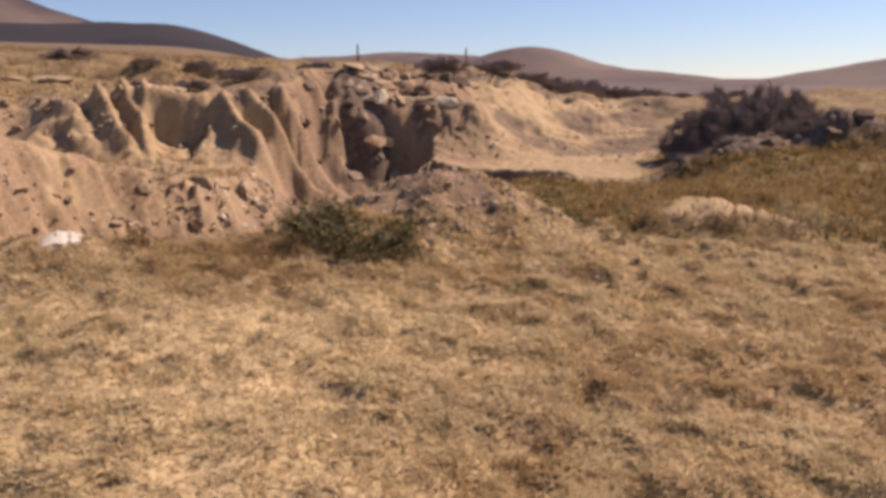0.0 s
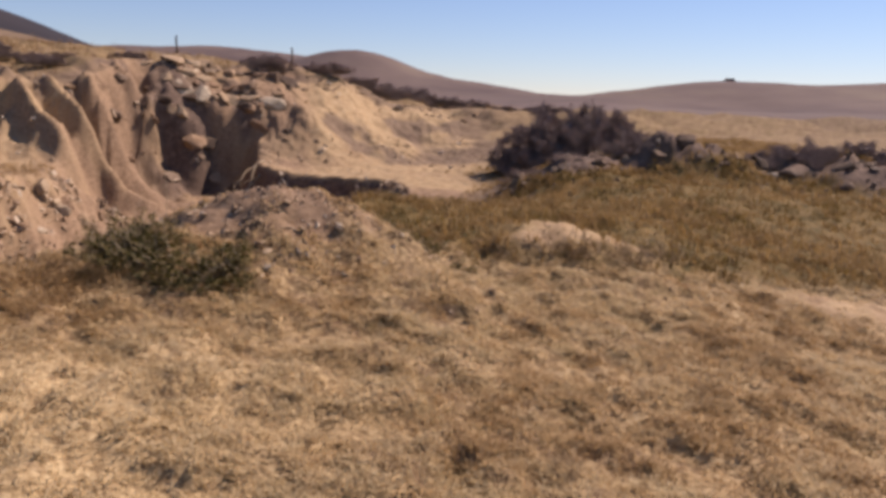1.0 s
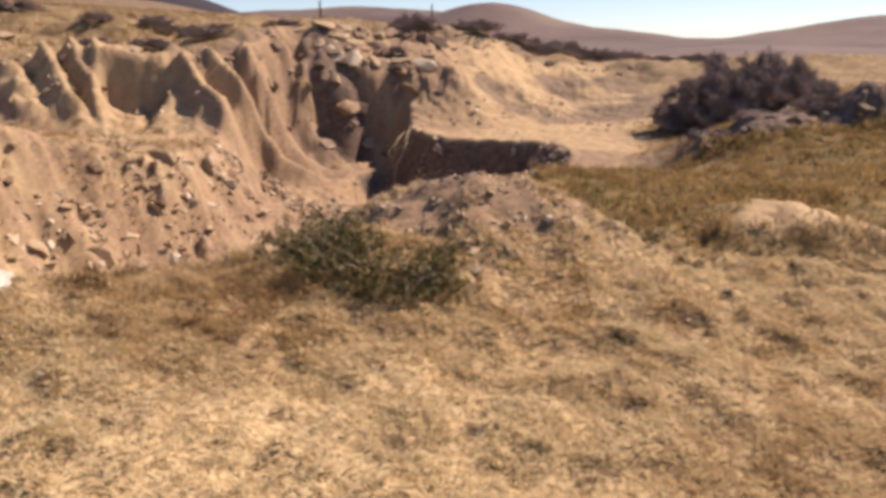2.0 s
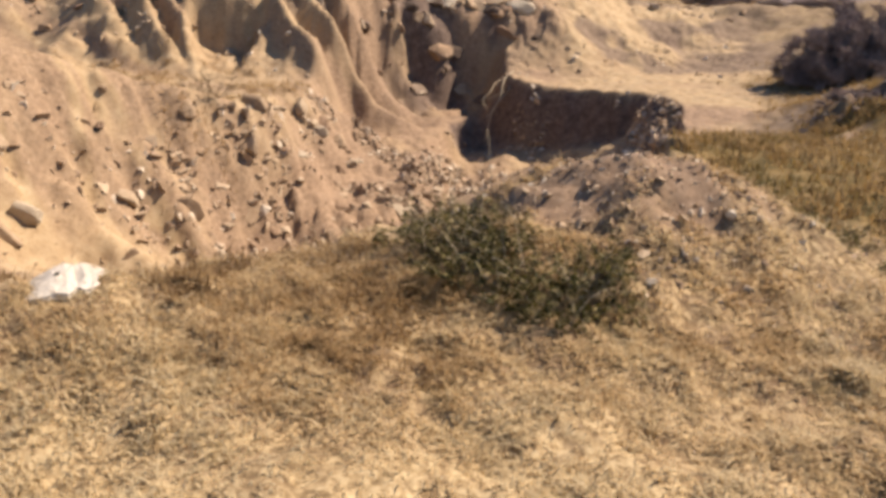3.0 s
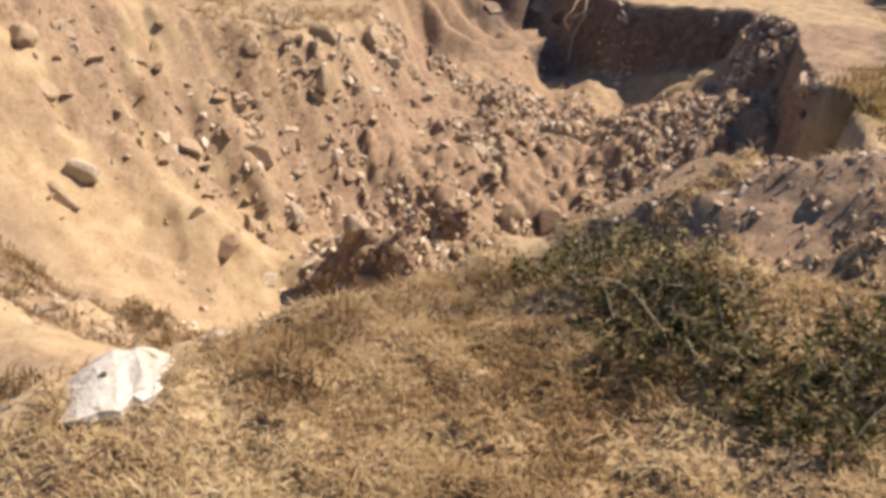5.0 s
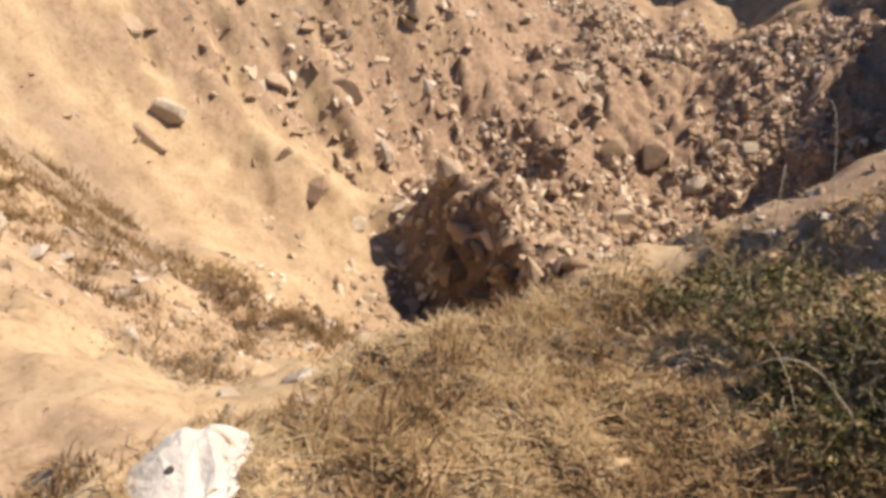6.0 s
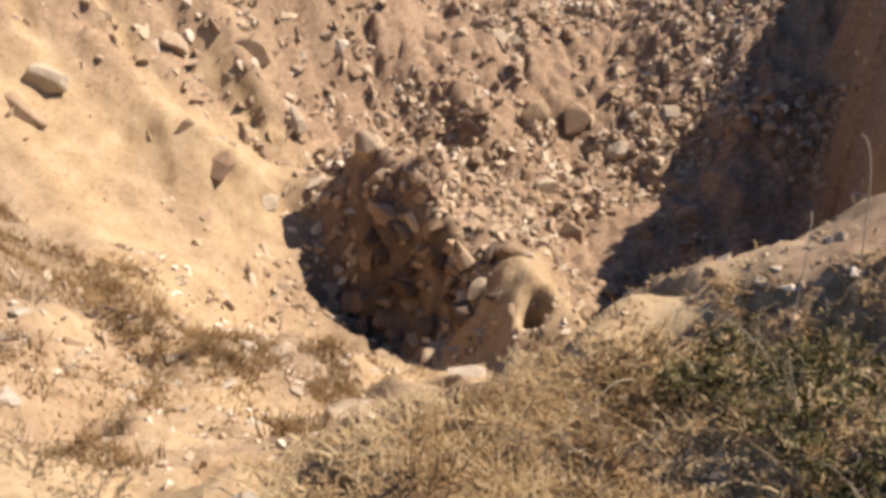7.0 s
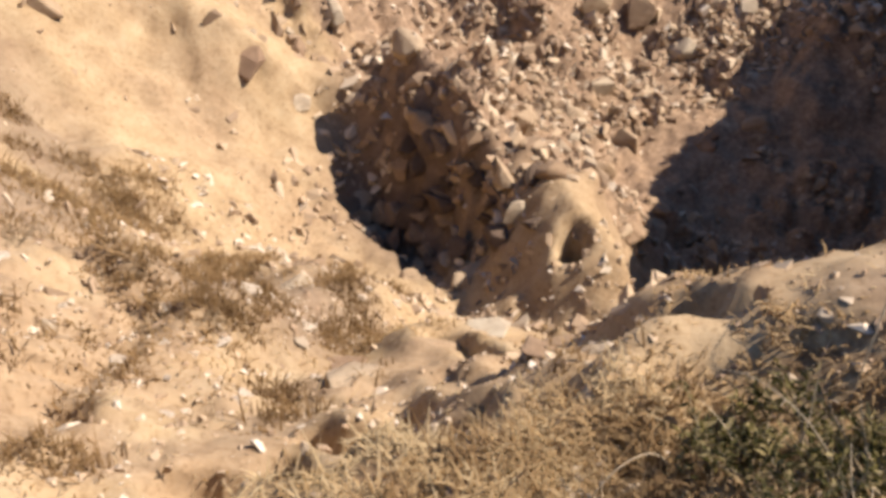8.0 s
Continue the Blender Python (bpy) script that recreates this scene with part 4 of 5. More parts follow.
# ---- white stones on the near rim ----
def white_rock():
    """A jagged slab: a peaked front ridge, a lower shoulder and a split across it."""
    rng = random.Random(4)
    bm = bmesh.new()
    top = [(-0.24, -0.06, 0.02), (-0.16, 0.02, 0.07), (-0.07, 0.08, 0.125), (0.0, 0.10, 0.150), (0.05, 0.08, 0.135), (0.09, 0.09, 0.130), (0.15, 0.08, 0.105), (0.21, 0.05, 0.05)]
    front = [(-0.22, -0.13, 0.0), (-0.14, -0.15, 0.025), (-0.06, -0.15, 0.035), (0.0, -0.16, 0.03), (0.045, -0.10, 0.045), (0.08, -0.13, 0.03), (0.13, -0.10, 0.03), (0.17, -0.07, 0.02)]
    mid = [(-0.215, -0.07, 0.02), (-0.14, -0.05, 0.075), (-0.06, -0.03, 0.115), (0.0, -0.04, 0.105), (0.045, -0.02, 0.075), (0.09, -0.03, 0.095), (0.14, -0.03, 0.085), (0.185, -0.04, 0.05)]
    rows = []
    for line, dz in ((front, -0.09), (front, 0), (mid, 0), (top, 0), ([(x, y + 0.07, z * 0.7) for x, y, z in top], 0), ([(x, y + 0.10, -0.05) for x, y, z in top], 0)):
        rows.append([bm.verts.new((x + rng.gauss(0, 0.004), y + rng.gauss(0, 0.004), z + dz + rng.gauss(0, 0.003))) for x, y, z in line])
    for a, b in zip(rows[:-1], rows[1:]):
        for k in range(len(a) - 1):
            bm.faces.new((a[k], a[k + 1], b[k + 1], b[k]))
    for k in (0, -1):
        bm.faces.new([row[k] for row in rows])
    bm.faces.new(rows[0] + rows[-1][::-1])
    bmesh.ops.triangulate(bm, faces=bm.faces[:])
    bmesh.ops.recalc_face_normals(bm, faces=bm.faces[:])
    bmesh.ops.subdivide_edges(bm, edges=bm.edges[:], cuts=2, use_grid_fill=True)
    for v in bm.verts:
        v.co += 0.005 * noise.noise_vector(v.co * 22) + 0.003 * noise.noise_vector(v.co * 60)
    ob = part("white_rock", bm, WHITE_STONE)
    ob.matrix_world = pose(ROCK[0], ROCK[1], on_ground(ROCK[0], ROCK[1]) - 0.012, 0, 0, 32) @ Matrix.Diagonal((0.70, 0.82, 0.44, 1))
    tagged(ob, "jagged white limestone rock with a dark round hole", "rock")
    hole = bmesh.new()
    bmesh.ops.create_cone(hole, segments=14, radius1=0.013, radius2=0.012, depth=0.016, cap_ends=True)
    m, nt, b = material("dark_pit_in_stone", 0.95)
    nt.links.new(ramp(nt, tex(nt, 60), (0.3, (0.03, 0.025, 0.02)), (0.7, (0.07, 0.06, 0.05))), b.inputs["Base Color"])
    h = part("hole", hole, m, ob, "dark round hole")
    h.matrix_local = pose(-0.04, -0.005, 0.122, 22, 0, 0)
    return ob


ROCK = (-2.56, 4.88)
white_rock()
PALE_STONE = stone_material("pale_chalky_stone", (0.0, (0.40, 0.335, 0.25)), (1.0, (0.50, 0.44, 0.36)))
WHITES = [me.copy() for me in STONES[:5]]
for me in WHITES:
    me.materials.clear()
    me.materials.append(PALE_STONE)
for x, y, s in [(-2.52, 5.38, 0.10), (-2.60, 5.52, 0.13), (-2.46, 5.30, 0.06), (-4.02, 6.5, 0.34), (-4.05, 6.6, 0.10), (-3.2, 6.35, 0.09), (-3.3, 6.9, 0.12), (-3.75, 6.2, 0.16), (-4.3, 6.4, 0.18), (-3.4, 7.35, 0.16), (-3.2, 7.5, 0.12), (-3.55, 6.6, 0.1), (-3.05, 6.6, 0.08), (1.22, 5.42, 0.05), (-3.6, 7.0, 0.1), (-3.45, 6.75, 0.07), (-2.95, 7.0, 0.08), (-3.1, 7.2, 0.1), (-4.15, 6.85, 0.12), (-3.85, 6.75, 0.08), (-4.5, 6.75, 0.14), (-2.75, 6.55, 0.06), (-3.65, 7.4, 0.09), (-2.85, 7.6, 0.09), (-2.7, 5.3, 0.09), (-2.78, 5.42, 0.12)]:
    stone_at(x, y, s, rng, "white limestone fragment on bare earth", "white limestone fragments", meshes=WHITES, sink=0.26, tall=0.7)


# ---- grass ----
def blades(name, xs, ys, height, per, spread, width, mat, seed, label, tone=(0.0, 1.0), droop=0.5):
    """Tufts of bent blades, three points high, all in one mesh."""
    r = np.random.default_rng(seed)
    n = len(xs) * per
    tx, ty = np.repeat(xs, per), np.repeat(ys, per)
    size = np.repeat(0.6 + 0.8 * r.random(len(xs)), per)
    bx, by = tx + r.normal(0, spread, n), ty + r.normal(0, spread, n)
    bz = ground(bx, by) - 0.004
    a = r.random(n) * 6.283
    h = height * size * (0.5 + 0.8 * r.random(n))
    lean = h * (0.25 + droop * r.random(n) * 1.6)
    w = width * (0.6 + 0.8 * r.random(n))
    dx, dy = np.cos(a), np.sin(a)
    b = np.stack([bx, by, bz], -1)
    side = np.stack([-dy * w, dx * w, 0 * w], -1)
    mid = b + np.stack([dx * lean * 0.35, dy * lean * 0.35, h * 0.62], -1)
    tip = b + np.stack([dx * lean, dy * lean, h * (1 - 0.35 * r.random(n))], -1)
    v = np.stack([b - side, b + side, mid - side * 0.7, mid + side * 0.7, tip], 1)
    f = np.array([[0, 1, 3], [0, 3, 2], [2, 3, 4]])[None] + (np.arange(n) * 5)[:, None, None]
    patch = smooth(-0.7, 0.7, fbm(tx, ty, 0.75, 3, 91))
    tuft = smooth(-0.55, 0.55, fbm(tx, ty, 0.17, 3, 132))
    t = np.clip(tone[0] + (tone[1] - tone[0]) * (0.32 * patch + 0.38 * tuft + 0.12 * np.repeat(r.random(len(xs)), per) + 0.22 * r.random(n)), 0, 1)
    t = np.clip(t + 0.42 * smooth(0.0, -1.0, tx) * smooth(4.6, 4.0, ty) * (height < 0.04), 0, 1)
    t = np.clip(t - 0.10 * smooth(4.5, 5.3, ty) * smooth(7.2, 6.6, ty) * smooth(0.4, -0.4, tx), 0, 1)
    ob = new(name, raw_mesh(name, v.reshape(-1, 3), f.reshape(-1, 3), mat, np.repeat(t, 5)))
    return tagged(ob, label, "grass", kind="stuff")



def cover(n, box, want, seed):
    q = np.random.default_rng(seed)
    xs, ys = q.uniform(box[0], box[1], n), q.uniform(box[2], box[3], n)
    bare, green = masks(xs, ys)
    return keep(xs, ys, want(xs, ys, bare, green), q)


xs, ys = cover(30000, (-4.2, 4.6, 0.8, 7.2), lambda x, y, b, g: (1 - b) * (1 - g) * (0.35 + 0.65 * smooth(-0.5, 0.5, fbm(x, y, 0.5, 3, 61))), 1)
blades("dry_turf", xs, ys, 0.010, 9, 0.034, 0.0042, STRAW, 1, "short trampled straw-coloured turf", (0.38, 1.05), 1.8)
xs, ys = cover(2300, (-4.2, 4.6, 0.8, 7.2), lambda x, y, b, g: (1 - 0.9 * b) * (1 - g) * smooth(0.0, 0.6, fbm(x, y, 0.7, 3, 62)), 2)
blades("grass_tufts", xs, ys, 0.019, 30, 0.034, 0.0042, STRAW, 2, "low matted tufts of bleached dry grass", (0.38, 1.1), 0.9)
xs, ys = cover(1300, (-3.4, 0.4, 3.2, 6.6), lambda x, y, b, g: (1 - b) * smooth(0.0, 0.5, fbm(x, y, 0.6, 3, 63)), 3)
blades("rim_grass", xs, ys, 0.024, 28, 0.036, 0.0042, STRAW, 3, "dry grass hanging over the pit's rim", (0.38, 1.1), 1.0)
xs, ys = cover(520, (-2.3, -0.4, 4.9, 6.5), lambda x, y, b, g: (1 - 0.85 * b) * smooth(-0.5, 0.2, fbm(x, y, 0.5, 3, 76)) * smooth(-2.3, -1.9, x + 0.3 * fbm(x, y, 0.4, 2, 79)) * smooth(-0.9, -1.2, x) * smooth(4.9, 5.3, y + 0.3 * fbm(x, y, 0.5, 2, 80)), 11)
blades("rim_clumps", xs, ys, 0.060, 46, 0.042, 0.0030, STRAW, 11, "dense clumps of long dry brown grass on the rim", (0.0, 0.9), 1.2)
xs, ys = cover(3900, (-3.4, 3.8, 1.4, 6.7), lambda x, y, b, g: (1 - b) * (1 - g) * (0.15 + 0.85 * smooth(-0.3, 0.5, fbm(x, y, 0.8, 3, 78))), 12)
blades("turf_clumps", xs, ys, 0.032, 50, 0.046, 0.0030, STRAW, 12, "soft low clumps of brown and straw-coloured grass", (0.12, 1.3), 1.0)
xs, ys = cover(900, (-6.4, -2.7, 6.1, 8.9), lambda x, y, b, g: (0.30 + 0.70 * smooth(6.7, 7.3, y) * smooth(8.8, 8.2, y + 0.35 * (x + 4))) * smooth(0.05, 0.35, fbm(x, y, 0.38, 2, 68)), 13)
blades("bench_clumps", xs, ys, 0.050, 60, 0.055, 0.0040, STRAW, 13, "soft brown cushions of withered grass on the bench", (0.0, 0.50), 1.0)
xs, ys = cover(300, (-3.7, -2.35, 4.6, 6.0), lambda x, y, b, g: smooth(0.0, 0.35, fbm(x, y, 0.34, 2, 141)) * smooth(0.16, 0.30, np.hypot(x + 2.56, y - 4.85)), 17)
blades("rock_side_grass", xs, ys, 0.040, 50, 0.045, 0.0036, STRAW, 17, "brown withered tufts round the white rock", (0.0, 0.65), 1.0)
xs, ys = cover(60, (-6.6, -4.9, 12.6, 14.6), lambda x, y, b, g: smooth(0.0, 0.4, fbm(x, y, 0.8, 3, 66)), 14)
blades("shelf_clumps", xs, ys, 0.11, 60, 0.09, 0.005, STRAW, 14, "brown clumps of withered grass at the shelf's edge", (0.0, 0.7), 1.0)
xs, ys = cover(15000, (0.0, 13, 6.0, 17.5), lambda x, y, b, g: g * (1 - b) * (0.4 + 0.6 * smooth(-0.4, 0.4, fbm(x, y, 0.9, 3, 64))), 4)
blades("field_weeds", xs, ys, 0.085, 10, 0.06, 0.006, OLIVE, 4, "knee-low olive and rust-brown field weeds", (0.1, 1.0), 0.7)
xs, ys = cover(26000, (-30, 40, 17, 75), lambda x, y, b, g: (1 - b) * smooth(-0.2, 1.0, y - beyond(x, CREST)) * np.exp(-(y - 20) / 26) * smooth(9, 4, x), 5)
blades("plateau_grass", xs, ys, 0.20, 5, 0.10, 0.010, STRAW, 5, "brown dry grass on the plateau above the scarp", (-0.1, 0.5), 0.6)
xs, ys = cover(9000, (2.2, 13, 12.0, 24), lambda x, y, b, g: (1 - b) * (0.3 + 0.7 * smooth(-0.4, 0.4, fbm(x, y, 1.0, 3, 69))), 9)
blades("bank_grass", xs, ys, 0.09, 8, 0.07, 0.006, OLIVE, 9, "rough grey-olive grass over the debris bank", (0.35, 1.0), 0.7)
xs, ys = cover(1500, (-12, -4.6, 12.5, 18.5), lambda x, y, b, g: smooth(0.0, 0.5, fbm(x, y, 0.8, 3, 66)) * smooth(0.2, 0, (y - beyond(x, TOE)) / 3), 6)
blades("shelf_grass", xs, ys, 0.11, 9, 0.05, 0.005, STRAW, 6, "thin dry grass on the earthen shelf", (0.0, 0.8), 0.7)


xs, ys = cover(3600, (-4.0, 4.6, 1.0, 7.2), lambda x, y, b, g: (1 - 0.7 * b) * (1 - g) * smooth(0.15, 0.6, fbm(x, y, 0.55, 3, 67)), 7)
blades("low_herbs", xs, ys, 0.009, 14, 0.034, 0.0050, STRAW, 7, "flat olive-brown herbs matted in the turf", (0.15, 0.7), 1.6)
xs, ys = cover(24000, (-3.6, 4.2, 1.0, 6.8), lambda x, y, b, g: (1 - 0.8 * b) * (1 - g) * (0.5 + 0.5 * smooth(-0.4, 0.4, fbm(x, y, 0.35, 3, 70))), 10)
blades("straw_litter", xs, ys, 0.005, 4, 0.03, 0.0026, STRAW, 10, "loose bleached straws lying flat on the turf", (0.55, 1.25), 8.0)
xs, ys = cover(2000, (-5.6, -1.2, 5.2, 8.2), lambda x, y, b, g: b * smooth(0.1, 0.55, fbm(x, y, 0.6, 3, 68)) * smooth(8.6, 7.8, y) * smooth(6.2, 6.7, y), 8)
blades("bench_weeds", xs, ys, 0.020, 16, 0.035, 0.004, STRAW, 8, "sparse withered weeds on the bench below the rim", (0.1, 0.8), 0.9)


xs, ys = cover(11000, (-4.0, 4.6, 1.0, 7.0), lambda x, y, b, g: (1 - b) * (1 - g) * smooth(-0.15, 0.25, fbm(x, y, 0.24, 3, 131)), 16)
blades("matted_grass", xs, ys, 0.026, 26, 0.030, 0.0034, STRAW, 16, "pale matted straw lying over in soft clumps", (0.42, 1.25), 2.4)


# ---- shrubs and weeds ----
def tubes(lines, sides=3):
    """Tapered twigs: each line is a list of (point, radius)."""
    vs, fs, ts = [], [], []
    for line, tint in lines:
        at = len(vs)
        for k, (p, rad) in enumerate(line):
            d = (line[min(k + 1, len(line) - 1)][0] - line[max(k - 1, 0)][0]).normalized()
            s = d.cross(Vector((0.31, 0.17, 0.93))).normalized()
            w = d.cross(s)
            for j in range(sides):
                a = 6.283 * j / sides
                vs.append(p + (s * math.cos(a) + w * math.sin(a)) * rad)
                ts.append(tint)
        for k in range(len(line) - 1):
            for j in range(sides):
                a, b = at + k * sides + j, at + k * sides + (j + 1) % sides
                fs += [(a, b, b + sides), (a, b + sides, a + sides)]
    return np.array([v[:] for v in vs]), np.array(fs), np.array(ts)


def grow(rng, start, way, length, rad, depth, out, droop, spread, kids):
    """Branching twigs from a start point."""
    p, d, line = start.copy(), way.copy(), [(start.copy(), rad)]
    steps = 4
    for k in range(steps):
        d = (d + Vector((rng.gauss(0, 0.16), rng.gauss(0, 0.16), rng.gauss(0, 0.10) - droop))).normalized()
        p = p + d * (length / steps)
        line.append((p.copy(), rad * (1 - 0.75 * (k + 1) / steps)))
    out.append((line, rng.random()))
    if depth:
        for _ in range(kids):
            at = rng.randint(1, steps)
            q = line[at][0]
            turn = Vector((rng.gauss(0, spread), rng.gauss(0, spread), rng.gauss(0.1, spread * 0.7)))
            grow(rng, q, (d + turn).normalized(), length * rng.uniform(0.45, 0.75), rad * 0.55, depth - 1, out, droop, spread, kids)


def twig_mesh(name, rng, stems, length, rad, depth, kids, width, mat, droop=0.02, spread=0.7):
    lines = []
    for _ in range(stems):
        a, e = rng.uniform(0, 6.283), rng.uniform(0.25, 1.3)
        start = Vector((math.cos(a) * width * rng.random(), math.sin(a) * width * rng.random(), -0.03))
        way = Vector((math.cos(a) * math.cos(e), math.sin(a) * math.cos(e), math.sin(e)))
        grow(rng, start, way, length * rng.uniform(0.7, 1.2), rad, depth, lines, droop, spread, kids)
    v, f, t = tubes(lines)
    return raw_mesh(name, v, f, mat, t), lines


def leaf_mesh(name, rng, lines, count, size, mat, share=0.5, wide=0.24):
    vs, fs, ts = [], [], []
    for _ in range(count):
        line, _t = rng.choice(lines)
        k = rng.randint(1, len(line) - 1)
        p = line[k - 1][0].lerp(line[k][0], rng.random())
        d = Vector((rng.gauss(0, 1), rng.gauss(0, 1), rng.gauss(0.2, 0.7))).normalized()
        s = d.cross(Vector((rng.gauss(0, 1), rng.gauss(0, 1), rng.gauss(0, 1)))).normalized()
        up = d.cross(s)
        L = size * rng.uniform(0.5, 1.3)
        at = len(vs)
        vs += [p, p + d * L * 0.5 + s * L * wide + up * L * 0.06, p + d * L, p + d * L * 0.5 - s * L * wide + up * L * 0.06]
        fs += [(at, at + 1, at + 2), (at, at + 2, at + 3)]
        ts += [min(1, max(0, rng.gauss(share, 0.32)))] * 4
    return raw_mesh(name, np.array([v[:] for v in vs]), np.array(fs), mat, np.array(ts))


def leafy_weed(seed, width, height, leaves):
    rng = random.Random(seed)
    root = new("leafy_weed")
    me, lines = twig_mesh("stalkwork", rng, 16, height, 0.0040, 2, 3, width, STALK, 0.05, 0.6)
    tagged(new("stalkwork", me), kind='stuff').parent = root
    bits = []
    for _ in range(5):
        a, e = rng.uniform(0, 6.283), rng.uniform(0.5, 1.2)
        grow(rng, Vector((0.05 * math.cos(a), 0.05 * math.sin(a), 0)), Vector((math.cos(a) * math.cos(e), math.sin(a) * math.cos(e), math.sin(e))), height * 1.5, 0.0035, 0, bits, 0.06, 0.4, 0)
    v, f, t = tubes(bits)
    tagged(new("dry_stalk", raw_mesh("dry_stalk", v, f, STALK, 0.6 + 0.4 * t)), kind='stuff').parent = root
    tagged(new("foliage", leaf_mesh("foliage", rng, lines, leaves, 0.034, LEAF, 0.57, 0.15)), kind='stuff').parent = root
    return root


weeds = [leafy_weed(40 + k, 0.13, 0.15, 1300) for k in range(3)]
SPOTS = [(-1.24, 5.58, 0.85), (-1.06, 5.46, 1.0), (-0.90, 5.36, 1.05), (-0.74, 5.28, 1.1), (-0.62, 5.34, 0.95), (-0.58, 5.48, 0.75), (-1.0, 5.62, 0.8), (-1.3, 5.82, 0.7),
         (-0.80, 5.18, 0.5), (-1.46, 6.04, 0.75), (-1.36, 6.05, 0.9), (-1.22, 5.98, 0.85), (-1.1, 5.75, 0.85), (0.62, 6.75, 0.8), (0.75, 6.35, 0.55), (0.95, 6.2, 0.5), (0.45, 6.95, 0.7)]
for k, (x, y, s) in enumerate(SPOTS):
    m = pose(x, y, on_ground(x, y), 0, 0, 67 * k)
    ob = weeds[k] if k < 3 else copy_thing(weeds[k % 3], m)
    ob.matrix_basis = m @ Matrix.Diagonal((s, s, s, 1))
    tagged(ob, "dark green leafy weed with bleached stalks on the rim" if x < 0 else "small dark green weed at the foot of the heap", "weed", "green weeds by the spoil heap")


def dry_weed(seed):
    rng = random.Random(seed)
    root = new("dry_weed")
    me, lines = twig_mesh("twigwork", rng, 12, 0.12, 0.0025, 2, 3, 0.04, WITHERED, 0.0, 0.8)
    tagged(new("twigwork", me), kind='stuff').parent = root
    tagged(new("seed_spray", leaf_mesh("seed_spray", rng, lines, 420, 0.014, WITHERED, 0.6)), kind='stuff').parent = root
    return root


drys = [dry_weed(60 + k) for k in range(3)]
SPOTS = [(-0.62, 4.0, 1.0), (0.45, 5.25, 0.8), (-1.9, 4.6, 0.7), (-2.1, 5.45, 0.77), (-1.75, 5.75, 1.2), (-2.4, 5.15, 0.56), (-2.95, 5.5, 0.98), (-3.3, 5.7, 1.05), (1.3, 6.7, 1.3), (1.75, 6.75, 1.4), (2.5, 6.8, 1.5), (2.05, 6.7, 1.3), (2.3, 6.65, 1.2), (2.85, 7.1, 1.4), (-4.1, 6.35, 0.70), (-3.7, 6.05, 0.63),
         (-5.2, 13.4, 2.6), (-5.6, 13.7, 2.4), (-7.6, 14.6, 2.2), (-6.6, 13.4, 1.8), (-4.9, 8.3, 0.63), (-4.5, 7.9, 0.63), (-3.9, 7.3, 0.63), (-3.35, 6.95, 0.56), (-4.9, 7.6, 0.70), (-2.75, 6.0, 0.63), (-2.2, 6.1, 0.63), (-4.2, 7.0, 0.63), (-4.4, 7.3, 0.56), (-3.6, 6.8, 0.56), (-3.75, 7.1, 0.49), (-4.7, 7.2, 0.63), (-3.1, 6.3, 0.49), (1.9, 4.4, 0.7), (0.9, 3.6, 0.7), (-5.8, 7.6, 0.84)]
for k, (x, y, s) in enumerate(SPOTS):
    m = pose(x, y, on_ground(x, y), 0, 0, 51 * k)
    ob = drys[k] if k < 3 else copy_thing(drys[k % 3], m)
    ob.matrix_basis = m @ Matrix.Diagonal((s, s, s, 1))
    tagged(ob, "low withered weed with grey-brown twigs and seed heads", "weed", "withered weeds")


def bare_shrub(seed, stems=60):
    """A low dome of thin branches, each ending in a spray of twigs."""
    rng = random.Random(seed)
    root = new("bare_shrub")
    lines = []
    for _ in range(stems):
        a, e = rng.uniform(0, 6.283), math.asin(rng.uniform(0.12, 1.0))
        way = Vector((math.cos(a) * math.cos(e), math.sin(a) * math.cos(e), math.sin(e)))
        start = Vector((math.cos(a) * 0.35 * rng.random(), math.sin(a) * 0.35 * rng.random(), -0.05))
        reach = (0.85 + 0.14 * noise.noise(way * 2.2 + Vector((seed, 0, 0)))) * rng.uniform(0.86, 1.0) * (0.72 + 0.28 * math.cos(e))
        grow(rng, start, way, reach * 0.85, 0.012, 0, lines, 0.0, 0.35, 0)
        main = lines[-1][0]
        for _k in range(14):
            q = main[rng.randint(2, 4)][0]
            grow(rng, q, (way + Vector((rng.gauss(0, 0.8), rng.gauss(0, 0.8), rng.gauss(0, 0.6)))).normalized(), 0.17 * rng.uniform(0.6, 1.2), 0.005, 0, lines, 0.0, 0.3, 0)
    v, f, t = tubes(lines)
    tagged(new("branchwork", raw_mesh("branchwork", v, f, TWIG, t)), kind="stuff").parent = root
    tagged(new("twig_spray", leaf_mesh("twig_spray", rng, [q for q in lines if q[0][0][0].length > 0.3], 42000, 0.075, TWIG, 0.55, 0.05)), kind="stuff").parent = root
    return root


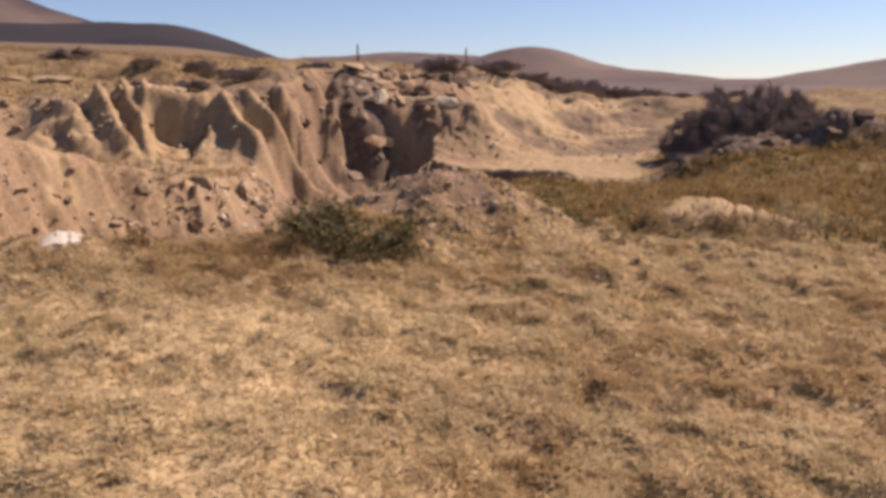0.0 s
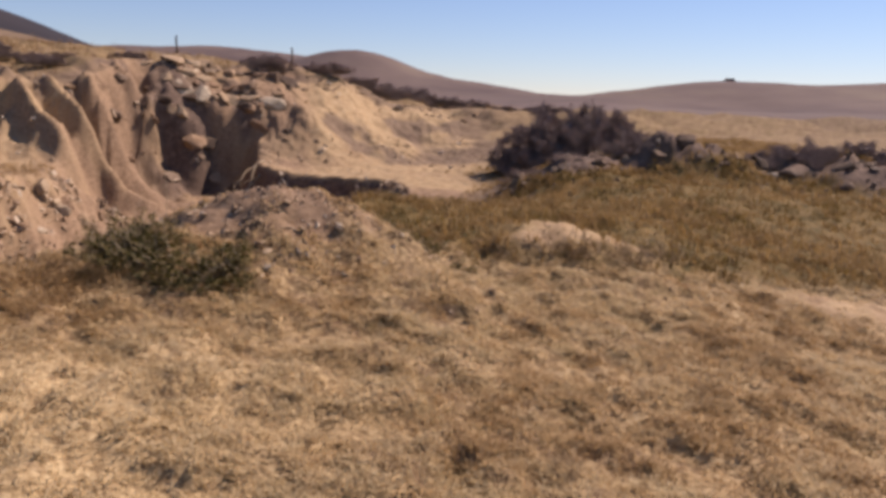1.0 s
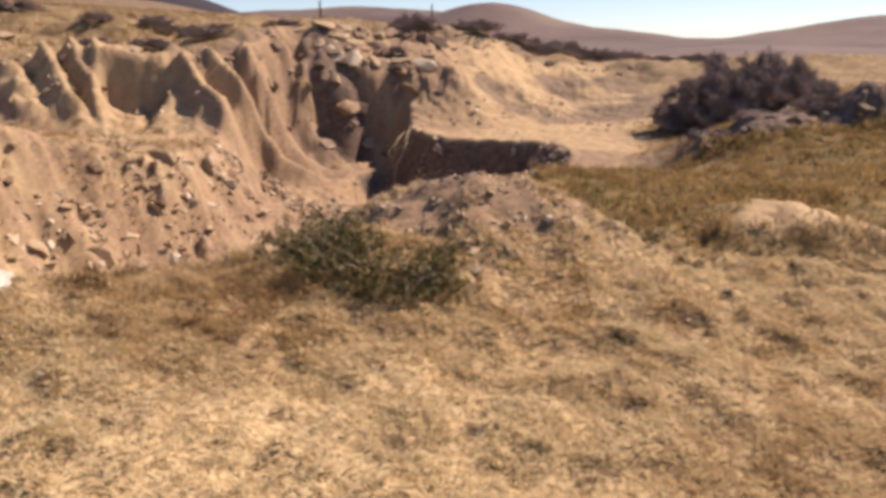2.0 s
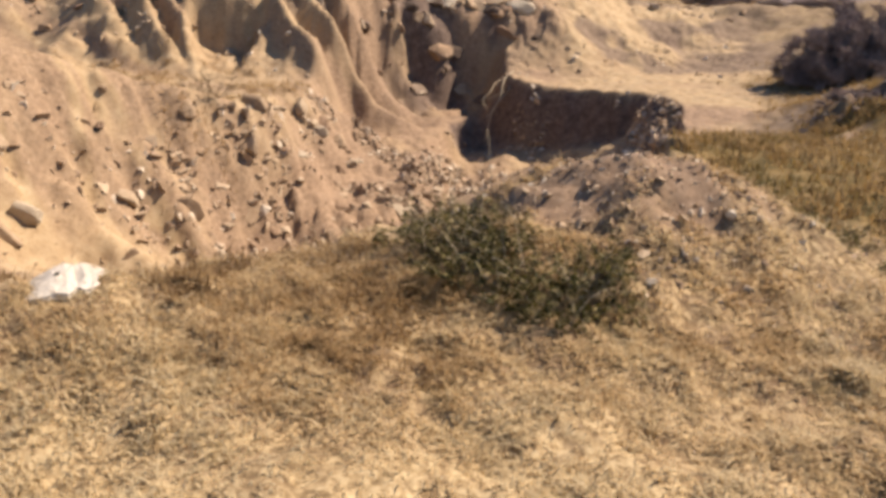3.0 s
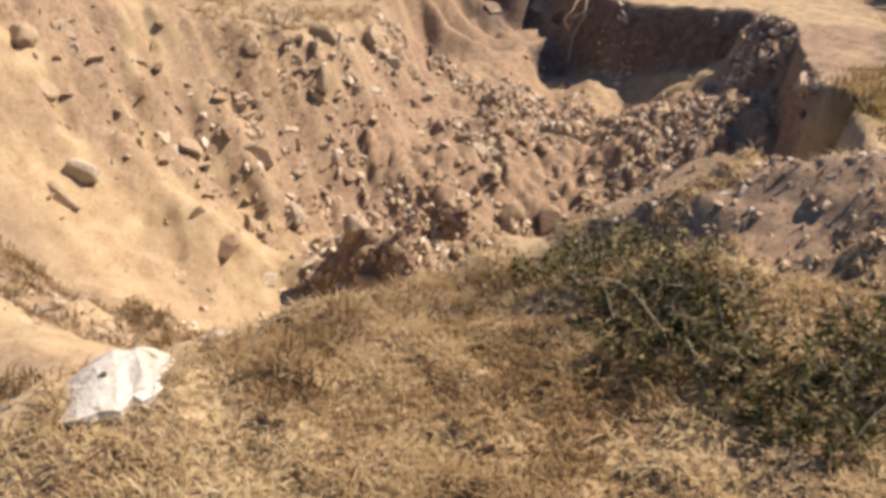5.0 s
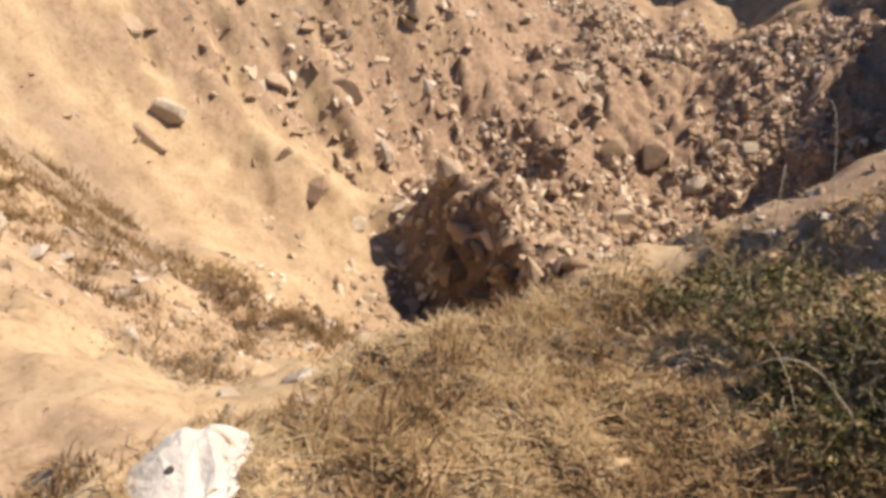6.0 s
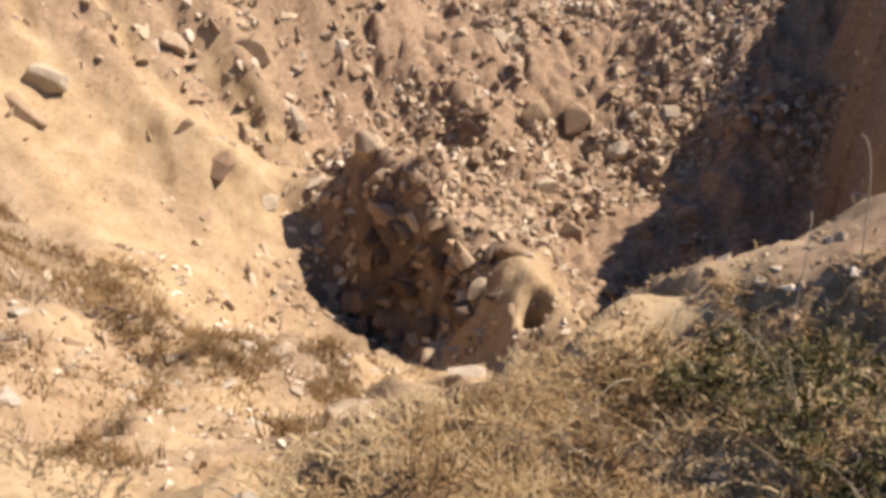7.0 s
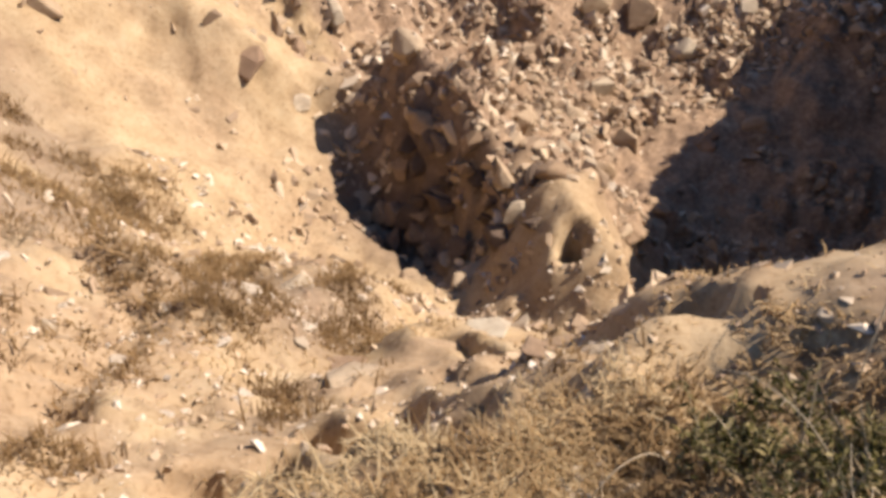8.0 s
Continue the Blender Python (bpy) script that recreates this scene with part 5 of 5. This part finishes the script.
shrubs = [bare_shrub(80), bare_shrub(81, 50)]
SPOTS = [(6.2, 20.0, 1.6, 1.3), (5.6, 19.8, 1.35, 1.2), (6.9, 20.2, 1.35, 1.25), (6.2, 19.4, 1.3, 1.2), (5.1, 19.6, 1.0, 0.85), (7.3, 19.8, 1.0, 0.9),
         (9.0, 13.6, 1.1, 0.85), (10.0, 13.4, 1.1, 0.8), (11.3, 13.0, 1.0, 0.7), (8.0, 13.4, 0.9, 0.85), (6.6, 13.5, 0.5, 0.5), (4.2, 13.6, 0.5, 0.5),
         (2.6, 33.5, 1.1, 0.65), (4.0, 34, 1.2, 0.8), (5.4, 34.5, 1.3, 0.6), (6.6, 35, 1.1, 0.6), (8.2, 36, 1.2, 0.5), (10.5, 37, 1.2, 0.5), (1.0, 31.0, 0.8, 0.7),
         (-1.3, 28.0, 0.9, 0.8), (-6.3, 22.6, 0.6, 0.55), (-7.4, 21.6, 0.6, 0.6), (-8.6, 21.4, 0.5, 0.5), (-4.9, 25.3, 0.6, 0.6), (-15.0, 30.9, 1.1, 0.6), (-10.3, 25.9, 0.5, 0.7), (-8.9, 26.6, 0.55, 0.8), (-8.4, 26.4, 0.5, 0.6), (-7.6, 26.3, 0.5, 0.8), (-7.2, 27.5, 0.4, 0.6),
         (0.6, 28.6, 0.9, 0.6), (1.7, 30.2, 1.0, 0.7), (2.8, 31.6, 1.1, 0.7), (3.8, 32.4, 1.0, 0.6), (5.0, 13.3, 0.5, 0.7), (5.8, 13.2, 0.45, 0.7), (3.4, 13.3, 0.55, 0.6), (7.3, 13.2, 0.5, 0.6)]
for k, (x, y, s, tall) in enumerate(SPOTS):
    m = pose(x, y, on_ground(x, y), 0, 0, 77 * k)
    ob = shrubs[k] if k < 2 else copy_thing(shrubs[k % 2], m)
    ob.matrix_basis = m @ Matrix.Diagonal((s, s, s * tall, 1))
    tagged(ob, "large tangled leafless shrub, dark grey-brown" if k < 6 else "low dark leafless shrub on dry ground", "shrub", "bare shrubs")


# ---- long stalks, roots, and far marks on the skyline ----
def stalk(points, rad, name, label, category):
    pts = [Vector(p) for p in points]
    fine = []
    for a, b in zip(pts[:-1], pts[1:]):
        fine += [a.lerp(b, k / 3) for k in range(3)]
    fine.append(pts[-1])
    for _ in range(2):
        fine = [fine[0]] + [(fine[k - 1] + fine[k] * 2 + fine[k + 1]) / 4 for k in range(1, len(fine) - 1)] + [fine[-1]]
    n = len(fine)
    v, f, t = tubes([([(p, rad * (1 - 0.6 * k / n)) for k, p in enumerate(fine)], 0.75)], 5)
    return tagged(new(name, raw_mesh(name, v, f, STALK, t, False)), label, category)


rng = random.Random(5)
for x, y, length, turn, rise in [(-2.32, 5.1, 0.22, 60, 0.5), (-0.72, 5.02, 0.30, 35, 0.5), (-1.30, 5.95, 0.34, 150, 0.5), (-1.2, 5.5, 0.40, -20, 0.7), (-1.1, 5.45, 0.34, 200, 0.8), (-0.85, 5.35, 0.35, 120, 0.9),
                                 (-1.62, 6.05, 0.30, 230, 0.7), (-0.5, 5.3, 0.28, 10, 0.7), (-1.35, 5.75, 0.45, 280, 0.35), (-1.25, 6.25, 0.30, 80, 1.2), (-1.05, 6.45, 0.24, 100, 1.3)]:
    c, d, z = math.cos(radians(turn)), math.sin(radians(turn)), on_ground(x, y)
    ob = stalk([(x, y, z - 0.01), (x + c * length * 0.35, y + d * length * 0.35, z + length * rise * 0.8), (x + c * length * 0.75, y + d * length * 0.75, z + length * rise), (x + c * length, y + d * length, z + length * rise * 0.7)],
               0.0021, "dry_stalk", "long bleached dry stalk bending over the green weeds", "stalk")
    tagged(ob, group="bleached stalks")
for dx, dy, fall, rad in ((0.0, 0.0, 1.3, 0.03), (0.16, 0.1, 0.8, 0.022), (-0.22, 0.15, 0.55, 0.018), (0.35, 0.2, 0.4, 0.016)):
    x, y = -1.45 + dx, 20.95 + dy
    z = on_ground(x + 0.3, y + 0.7)
    ob = stalk([(x + 0.35, y + 0.45, z + 0.06), (x + 0.12, y - 0.05, z - 0.05), (x + 0.10, y - 0.32, z - 0.35 * fall), (x - 0.13, y - 0.42, z - 0.6 * fall), (x - 0.2 - dx, y - 0.6, z - fall)], rad, "bare_root", "pale bare root hanging down the cut earth wall", "root")
    tagged(ob, group="roots on the cut wall")


def skyline_post(x, y, tall):
    bm = bmesh.new()
    bmesh.ops.create_cone(bm, segments=8, radius1=0.10, radius2=0.07, depth=tall, cap_ends=True)
    bmesh.ops.translate(bm, verts=bm.verts, vec=(0, 0, tall / 2 - 0.2))
    ob = part("wooden_post", bm, DARK_STONE)
    ob.matrix_world = pose(x, y, on_ground(x, y), 1, -1, 0)
    return tagged(ob, "grey wooden post on the far grassland", "post", "far posts")


skyline_post(-11.2, 78.5, 2.4)
skyline_post(-1.2, 79.5, 2.2)
for x, y, s, tall in [(-3.0, 78.0, 1.6, 1.1), (-1.6, 78.5, 1.1, 1.0), (250, 472, 4.5, 1.0)]:
    ob = copy_thing(shrubs[0], pose(x, y, on_ground(x, y), 0, 0, 30))
    ob.matrix_basis = pose(x, y, on_ground(x, y), 0, 0, 30) @ Matrix.Diagonal((s, s, s * tall, 1))
    tagged(ob, "dark leafless shrub alone on the skyline", "shrub", "bare shrubs")
